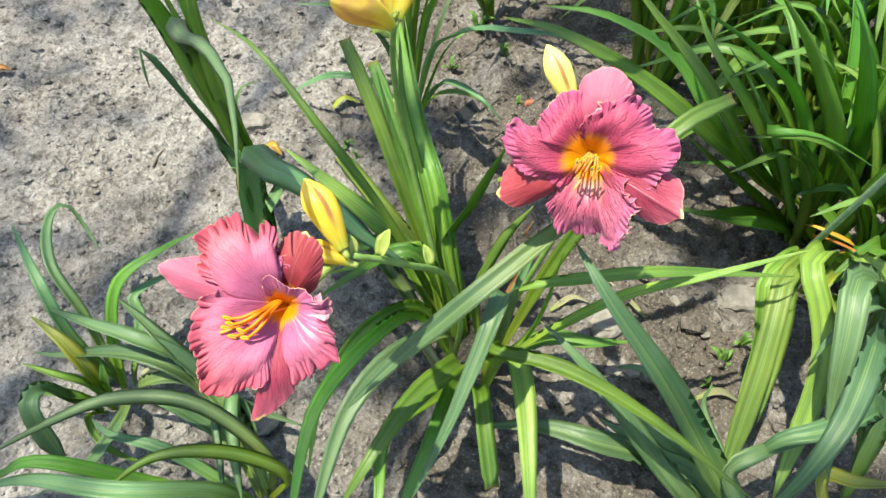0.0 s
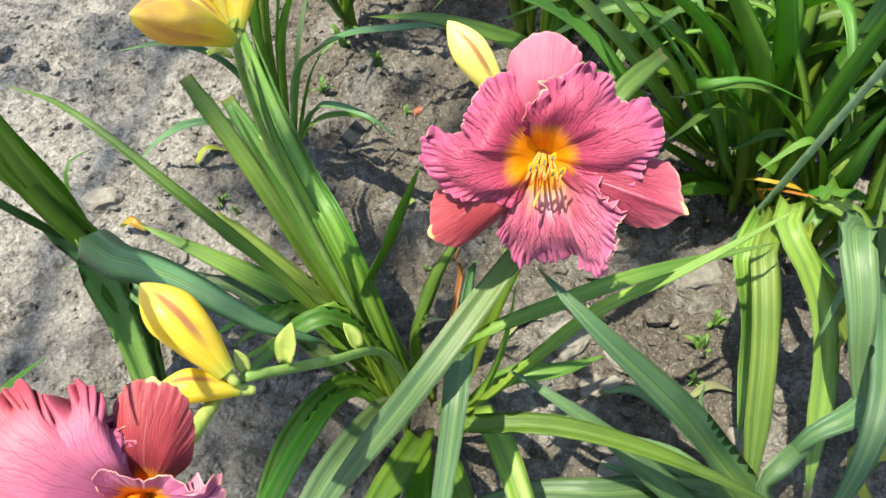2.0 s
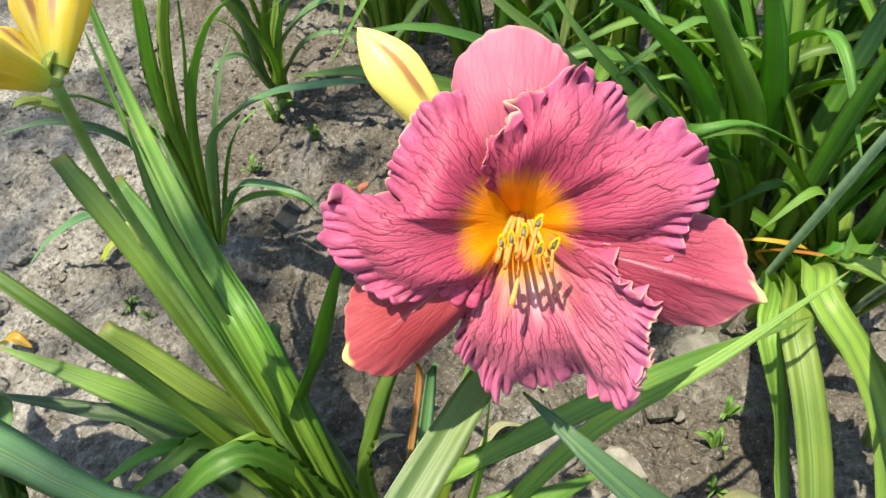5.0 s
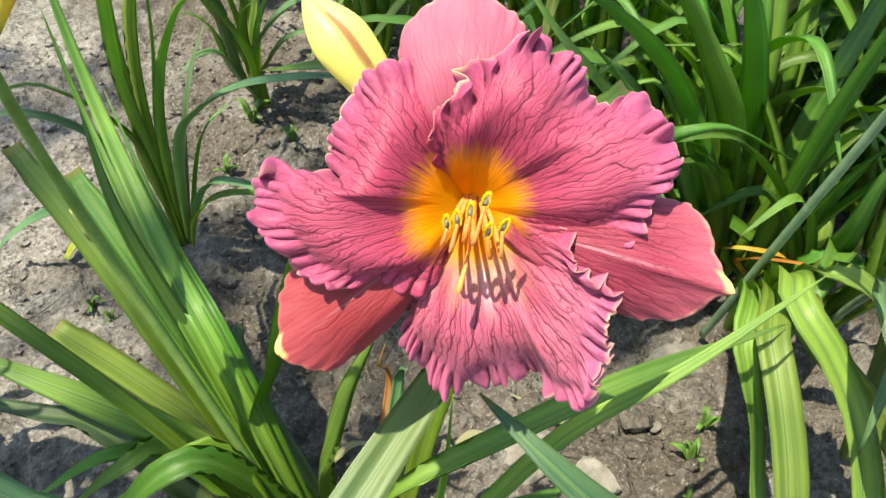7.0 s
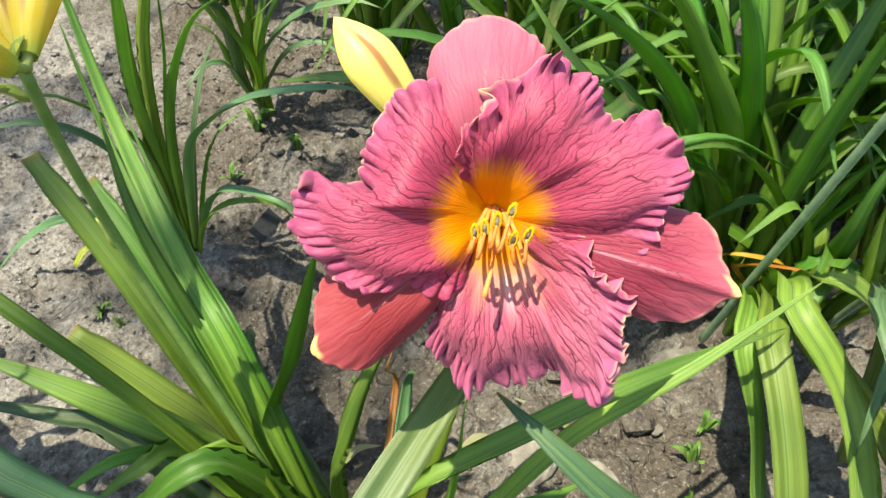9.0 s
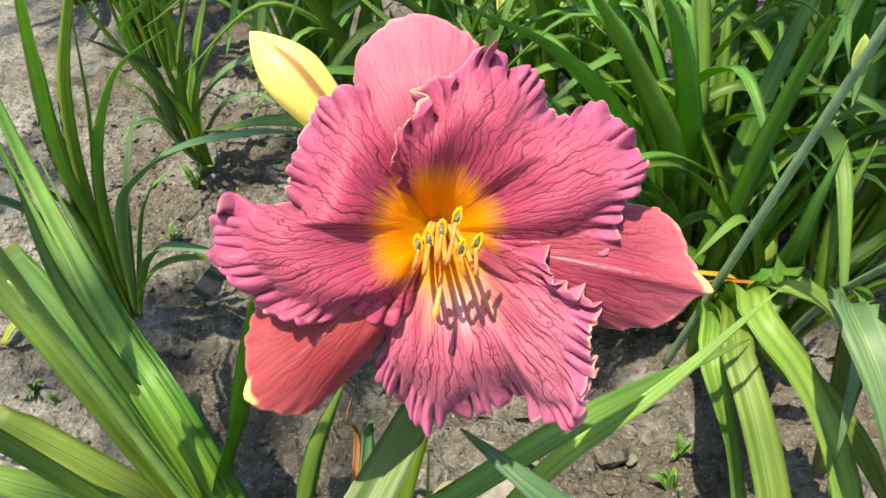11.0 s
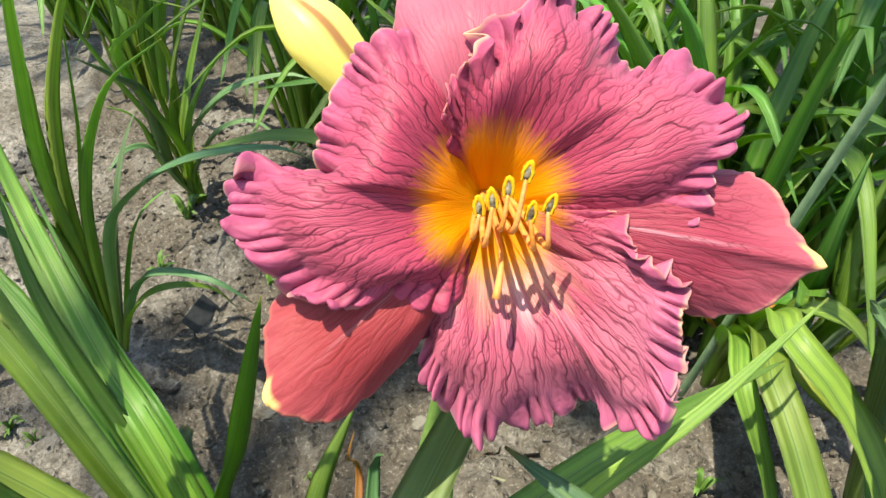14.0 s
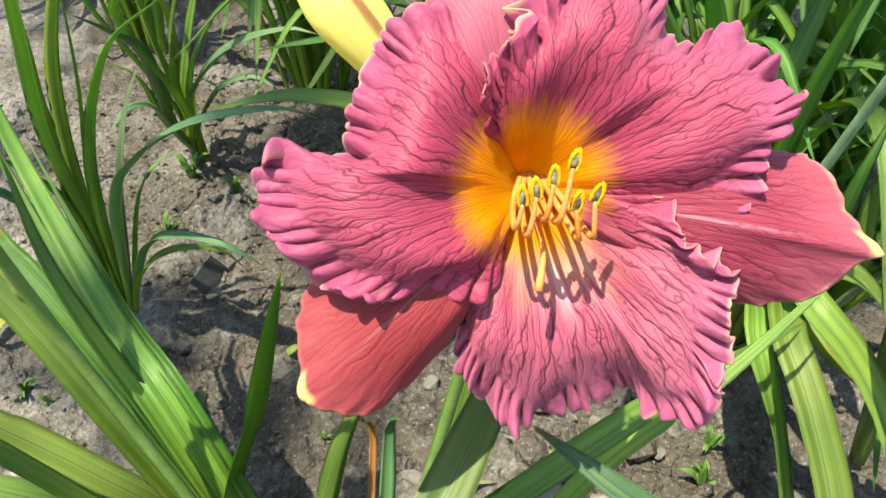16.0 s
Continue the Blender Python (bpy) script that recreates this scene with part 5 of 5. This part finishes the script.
leaf(p6b, 0.0252, (0.640, 0.820, 0.000), (0.527, 0.788, 0.080), (0.407, 0.722, 0.140), (0.347, 0.739, 0.140), roll=-0.36)
leaf(p6b, 0.0238, (0.650, 0.800, 0.000), (0.551, 0.765, 0.080), (0.452, 0.733, 0.120), (0.400, 0.745, 0.120), roll=-0.36)
leaf(p6b, 0.0130, (0.700, 0.780, 0.000), (0.667, 0.712, 0.100), (0.593, 0.722, 0.130), (0.585, 0.757, 0.100), roll=-0.39, look_of="orange")
leaf(p6b, 0.0110, (0.700, 0.740, 0.000), (0.598, 0.730, 0.100), (0.602, 0.647, 0.170), (0.628, 0.646, 0.140), roll=0.45, look_of="orange")
leaf(p6b, 0.0252, (0.700, 0.760, 0.000), (0.608, 0.666, 0.120), (0.615, 0.653, 0.170), (0.649, 0.633, 0.180), (0.738, 0.641, 0.120), roll=0.42)
leaf(p6b, 0.028, (0.740, 0.750, 0.000), (0.626, 0.637, 0.200), (0.605, 0.619, 0.300), (0.622, 0.626, 0.360), roll=-0.32)
leaf(p6b, 0.028, (0.750, 0.720, 0.000), (0.683, 0.626, 0.120), (0.672, 0.635, 0.250), (0.688, 0.639, 0.340), roll=-0.27)


# ---- stones, twigs, fallen bits and weeds on the soil ----
STONE = plain("pale_stone", (0.15, 0.133, 0.112), (0.235, 0.21, 0.18), 70, 0.95)
STONE_GREY = plain("grey_stone", (0.13, 0.118, 0.102), (0.20, 0.182, 0.158), 60, 0.95)
STONE_RED = plain("red_brick_crumb", (0.30, 0.10, 0.06), (0.22, 0.08, 0.05), 90, 0.9)
TWIG = plain("dead_twig", (0.085, 0.060, 0.045), (0.16, 0.125, 0.095), 120, 0.85)
DRY_LEAF = leaf_material("dry_leaf", (0.62, 0.56, 0.40), (0.50, 0.42, 0.27), (0.35, 0.25, 0.14))
WEED = plain("weed_green", (0.10, 0.20, 0.04), (0.16, 0.28, 0.06), 60, 0.5, 0.3)


def stone(x, y, size, flat, turn, material, label, seed):
    """A worn stone, flattened and chipped, half sunk in the soil."""
    top = soil_height(x, y)
    bm = bmesh.new()
    bmesh.ops.create_icosphere(bm, subdivisions=3, radius=1.0)
    for v in bm.verts:
        q = v.co.normalized()
        chip = 1 + 0.30 * noise.noise(q * 1.2 + Vector((seed, 0, 0))) + 0.13 * noise.noise(q * 3.1 + Vector((0, seed, 0))) + 0.04 * noise.noise(q * 9)
        q = Vector((max(-0.86, min(0.86, q.x)), max(-0.88, min(0.88, q.y)), max(-0.7, min(0.7, q.z)))) * chip
        v.co = Matrix.Rotation(turn, 3, "Z") @ Vector((q.x * size, q.y * size * 0.7, q.z * size * flat))
    me = bpy.data.meshes.new("stone")
    bm.to_mesh(me)
    bm.free()
    me.materials.append(material)
    ob = new("stone", me)
    ob.location = (x, y, top + size * flat * 0.15)
    return tagged(ob, label, "stone", "stones on the soil")


# the first four stand in for a sunlit patch of soil
stone(0.275, 0.588, 0.036, 0.42, 0.4, STONE, "pale clod of sunlit soil", 1.0)
stone(0.283, 0.522, 0.030, 0.40, 1.1, STONE, "pale clod of sunlit soil", 2.0)
stone(0.312, 0.515, 0.020, 0.50, 0.2, STONE, "small pale clod of sunlit soil", 3.0)
stone(0.334, 0.548, 0.028, 0.38, 2.0, STONE, "pale clod of sunlit soil", 4.0)
stone(0.522, 0.686, 0.044, 0.40, 0.1, STONE_GREY, "flat grey stone beside the leaves", 5.0)
stone(-0.232, 0.384, 0.028, 0.45, 0.9, STONE, "whitish stone under the flower", 6.0)
stone(-0.394, 0.995, 0.034, 0.45, 0.3, STONE, "whitish lump behind the tall fan", 7.0)
stone(0.157, 1.146, 0.012, 0.70, 0.3, STONE_RED, "small reddish brick crumb", 8.0)
stone(0.268, 0.400, 0.024, 0.40, 0.7, STONE, "pale stone among the leaves", 9.0)
stone(0.452, 0.405, 0.026, 0.40, 1.7, STONE, "pale stone among the leaves", 10.0)
for k, (x, y, s) in enumerate([(-0.52, 0.60, 0.009), (-0.33, 0.87, 0.010), (0.20, 0.98, 0.010), (0.24, 0.78, 0.013), (0.40, 0.66, 0.012), (0.08, 0.86, 0.011), (-0.10, 0.80, 0.010),
                               (0.36, 0.84, 0.014), (-0.15, 0.60, 0.012), (0.17, 0.66, 0.012), (0.44, 0.60, 0.010), (0.02, 0.66, 0.009), (0.38, 0.50, 0.011), (-0.66, 0.98, 0.008)]):
    stone(x, y, s, 0.6, k * 1.3, STONE_GREY, "small grey lump of stone", 20.0 + k)


def twig(points, radius, label):
    top = thing("twig", (points[0][0], points[0][1], soil_height(*points[0])), label, "twig", "twigs on the soil")
    v, f, u = tube(local(top, [(x, y, soil_height(x, y) + 0.004) for x, y in points]), (radius, radius * 0.8, radius * 0.4), 7, 12)
    part("stick", mesh("stick", v, f, TWIG, u), top)


twig([(-0.556, 0.862), (-0.552, 0.885), (-0.545, 0.905)], 0.0022, "short dark broken twig on soil")
twig([(-0.665, 0.785), (-0.642, 0.808), (-0.622, 0.838)], 0.0012, "thin dark twig on soil")
twig([(-0.735, 0.700), (-0.705, 0.706), (-0.672, 0.722)], 0.0014, "thin dark twig on soil")
twig([(0.335, 0.640), (0.385, 0.625), (0.425, 0.600)], 0.0011, "thin dark twig on soil")
twig([(-0.135, 0.715), (-0.100, 0.735), (-0.082, 0.720)], 0.0016, "short dark broken twig on soil")
twig([(-0.30, 0.955), (-0.27, 0.962), (-0.235, 0.985)], 0.0010, "thin dark twig on soil")


def fallen(points, width, material, label, seed):
    top = thing("fallen_leaf", (points[0][0], points[0][1], soil_height(*points[0][:2])), label, "dry leaf", "fallen leaves")
    v, f, u = blade(local(top, [(x, y, soil_height(x, y) + h) for x, y, h in points]), width, False, seed, 12, 0.9)
    part("blade", mesh("blade", v, f, material, u), top)


fallen([(0.012, 0.488, 0.008), (-0.006, 0.510, 0.020), (-0.026, 0.540, 0.012)], 0.020, DRY_LEAF, "bleached dry leaf scrap on soil", 1)
fallen([(-0.352, 0.428, 0.030), (-0.388, 0.438, 0.034), (-0.425, 0.432, 0.020)], 0.022, DRY_LEAF, "bleached dry leaf scrap under the clump", 2)
fallen([(-0.248, 1.058, 0.006), (-0.227, 1.074, 0.016), (-0.196, 1.086, 0.008)], 0.016, LEAF_YELLOW, "curled yellow-brown dead leaf", 3)
fallen([(-0.955, 1.075, 0.006), (-0.938, 1.083, 0.016), (-0.920, 1.090, 0.006)], 0.020, LEAF_ORANGE, "small orange-brown dead leaf", 4)
fallen([(0.335, 0.605, 0.008), (0.300, 0.640, 0.014), (0.275, 0.665, 0.008)], 0.010, DRY_LEAF, "bleached dry leaf strip on soil", 5)
fallen([(0.395, 0.470, 0.008), (0.430, 0.480, 0.016), (0.470, 0.472, 0.008)], 0.012, DRY_LEAF, "bleached dry leaf strip on soil", 6)
fallen([(0.18, 0.60, 0.006), (0.215, 0.625, 0.014), (0.245, 0.620, 0.006)], 0.011, DRY_LEAF, "bleached dry leaf strip on soil", 7)
fallen([(0.06, 0.63, 0.006), (0.085, 0.645, 0.014), (0.11, 0.640, 0.006)], 0.009, DRY_LEAF, "bleached dry leaf strip on soil", 8)
fallen([(-0.360, 0.929, 0.012), (-0.339, 0.917, 0.030), (-0.318, 0.904, 0.012)], 0.019, LEAF_ORANGE, "yellow-brown dying leaf tip on soil", 9)
fallen([(0.093, 0.895, 0.006), (0.109, 0.901, 0.008)], 0.014, LEAF_YELLOW, "small fallen yellow leaf bit", 10)


def weed(x, y, size, count, seed):
    """A tuft of small pointed leaves close to the soil."""
    rnd = random.Random(seed)
    top = thing("weed", (x, y, soil_height(x, y) - 0.002), "small green weed seedling in the soil", "weed", "weeds")
    for _ in range(count):
        a, h = rnd.uniform(0, 6.28), size * rnd.uniform(0.3, 1.0)
        out = Vector((math.cos(a), math.sin(a), 0)) * size * rnd.uniform(0.3, 0.9)
        v, f, u = blade([(0, 0, 0), out * 0.5 + Vector((0, 0, h)), out + Vector((0, 0, h * 0.9))], size * rnd.uniform(0.14, 0.34), False, seed, 6, 0.5)
        part("leaf", mesh("leaf", v, f, WEED, {"skin": u["blade"]}), top)


for k, (x, y, s, c) in enumerate([(0.036, 1.37, 0.05, 9), (0.10, 1.28, 0.035, 7), (-0.205, 0.954, 0.026, 8), (-0.18, 0.93, 0.018, 6), (0.455, 0.545, 0.035, 10), (0.49, 0.58, 0.03, 8), (0.42, 0.50, 0.024, 7),
                                  (-0.315, 0.40, 0.020, 6), (0.13, 1.12, 0.022, 6), (-0.02, 1.22, 0.03, 7), (0.20, 0.90, 0.018, 5), (0.10, 0.75, 0.016, 5)]):
    weed(x, y, s, c, 300 + k)


# ---- more clumps in the bed behind ----
def wild_clump(x, y, count, height, seed, name_of="leafy daylily clump in the bed behind"):
    rnd = random.Random(seed)
    top = clump("daylily_plant", x, y, name_of)
    for _ in range(count):
        a = rnd.uniform(0, 2 * math.pi)
        reach, h = rnd.uniform(0.10, 0.42), height * rnd.uniform(0.55, 1.1)
        out = Vector((math.cos(a), math.sin(a), 0))
        foot = Vector((x, y, -0.01)) + out * rnd.uniform(0.0, 0.06)
        droop = rnd.uniform(0.2, 0.95) * (reach / 0.42)
        leaf(top, rnd.uniform(0.022, 0.038), foot, foot + out * reach * 0.22 + Vector((0, 0, h * 0.55)), foot + out * reach * 0.6 + Vector((0, 0, h * (1 - droop * 0.25))),
             foot + out * reach + Vector((0, 0, h * (1.05 - droop * 0.8))), look_of="yellow" if rnd.random() < 0.04 else "")
    return top


def build_bed():
    rnd = random.Random(4)
    spots = [(0.05, 2.05), (0.36, 1.66), (0.22, 2.3), (-0.12, 2.6), (0.47, 1.30), (-0.05, 3.1), (0.95, 0.95), (0.62, 1.12), (1.15, 1.35), (0.62, 1.55), (0.95, 1.75), (0.38, 1.9), (1.45, 1.75), (0.75, 2.2), (1.2, 2.3), (0.3, 2.35), (1.7, 2.3),
             (0.0, 2.7), (0.55, 2.9), (1.1, 3.0), (1.7, 3.0), (2.3, 2.8), (0.1, 3.4), (0.9, 3.7), (1.7, 3.9), (2.6, 3.7), (-0.35, 3.3), (1.15, 0.65), (2.0, 1.7), (3.0, 4.6), (1.4, 4.8), (0.2, 4.6), (-0.6, 4.6), (2.3, 5.0)]
    for i, (x, y) in enumerate(spots):
        wild_clump(x + rnd.uniform(-0.06, 0.06), y + rnd.uniform(-0.06, 0.06), 18 if y < 2.5 else 17, rnd.uniform(0.42, 0.62), 50 + i)
    for i, (x, y) in enumerate([(0.80, 0.92), (0.68, 1.02), (0.93, 0.78), (0.80, 1.14), (0.60, 1.27), (0.98, 1.10)]):
        wild_clump(x, y, 20, 0.40, 90 + i)
    wild_clump(0.66, 0.80, 16, 0.45, 11, "dense daylily clump with long upright leaves")
    wild_clump(0.72, 0.70, 12, 0.34, 12, "dense daylily clump with long upright leaves")


build_bed()


# ---- unseen tree, added to break the sunlight into patches ----
def build_tree():
    rnd = random.Random(21)
    top = thing("tree", (-2.4, -2.35, 0.0), "unseen tree with a loose crown, added to dapple the bed", "tree")
    bark = plain("bark", (0.16, 0.12, 0.09), (0.24, 0.19, 0.15), 18, 0.9)
    crown_leaf = plain("tree_leaf", (0.07, 0.13, 0.03), (0.10, 0.17, 0.04), 30, 0.5, 0.3)
    v, f, u = tube([(0, 0, -0.1), (0.05, 0.05, 1.6), (0.1, 0.2, 3.4)], (0.17, 0.13, 0.11), 14, 14)
    part("trunk", mesh("trunk", v, f, bark, u), top, "grey-brown trunk")
    for end in ((0.3, 3.2, 6.6), (1.2, 4.4, 6.8), (1.5, 2.2, 6.4), (-0.6, 2.6, 6.6), (0.2, 4.9, 6.9)):
        e = Vector(end)
        v, f, u = tube([(0.1, 0.2, 3.35), e * 0.5 + Vector((0, 0, 1.7)), e], (0.045, 0.018, 0.008), 8, 14)
        part("limb", mesh("limb", v, f, bark, u), top)
    # gaps placed to light chosen flowers and soil, as ground metres, with their size
    verts, faces = [], []
    while len(faces) < 2800:
        x, y, z = rnd.uniform(-3.9, -0.1), rnd.uniform(-1.65, 3.35), rnd.uniform(5.6, 7.6)
        if ((x + 2.0) / 1.85) ** 2 + ((y - 0.85) / 2.5) ** 2 + ((z - 6.5) / 1.3) ** 2 > 1:
            continue
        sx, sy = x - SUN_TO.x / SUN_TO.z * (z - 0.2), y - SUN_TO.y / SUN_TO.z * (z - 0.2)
        # smaller, thinner foliage evens out the shade on the left soil
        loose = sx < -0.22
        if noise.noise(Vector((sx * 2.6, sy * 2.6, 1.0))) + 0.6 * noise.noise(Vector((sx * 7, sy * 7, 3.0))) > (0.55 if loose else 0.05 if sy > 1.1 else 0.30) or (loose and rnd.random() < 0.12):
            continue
        if any((sx - gx) ** 2 + (sy - gy) ** 2 < gr * gr for gx, gy, gr in LIGHT_GAPS):
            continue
        c = Vector((x, y, z)) - top.location
        a = rnd.uniform(0, 6.28)
        side = Vector((math.cos(a), math.sin(a), rnd.uniform(-0.4, 0.4))).normalized()
        along = side.cross(Vector((rnd.uniform(-0.5, 0.5), rnd.uniform(-0.5, 0.5), 1))).normalized()
        w, h = rnd.uniform(0.03, 0.05) * (0.55 if loose else 1.0), rnd.uniform(0.05, 0.085) * (0.55 if loose else 1.0)
        k = len(verts)
        verts += [c - along * h, c + side * w, c + along * h, c - side * w]
        faces.append((k, k + 1, k + 2, k + 3))
    crown = part("crown", mesh("crown", verts, faces, crown_leaf, smooth=False), top, "loose green foliage")
    crown["kind"] = "stuff"


# x, y, radius of the spots the crown is cut away to light
LIGHT_GAPS = [(0.20, 0.42, 0.18), (0.47, 0.52, 0.20), (0.30, 0.56, 0.13), (-0.03, 0.62, 0.06), (0.66, 1.00, 0.18), (0.60, 0.80, 0.16), (0.84, 0.78, 0.08), (0.95, 0.95, 0.08), (0.80, 1.2, 0.16), (-0.565, 0.90, 0.10), (-0.446, 0.85, 0.09), (-0.735, 0.77, 0.09), (-0.42, 0.96, 0.08), (-0.05, 0.25, 0.21), (0.03, 0.59, 0.15), (-0.12, 0.76, 0.06), (0.22, 0.70, 0.16), (0.07, 0.72, 0.10), (-0.38, 0.30, 0.08), (-0.06, 1.02, 0.08), (0.20, 1.25, 0.12), (-0.15, 1.30, 0.22), (-0.29, 0.73, 0.12), (-0.40, 0.44, 0.10), (0.02, 0.95, 0.10), (-0.70, 1.15, 0.14), (-0.02, 1.65, 0.25), (-0.3, 1.95, 0.3), (0.3, 2.0, 0.25), (-0.35, 1.2, 0.14), (-0.19, 0.38, 0.05)]
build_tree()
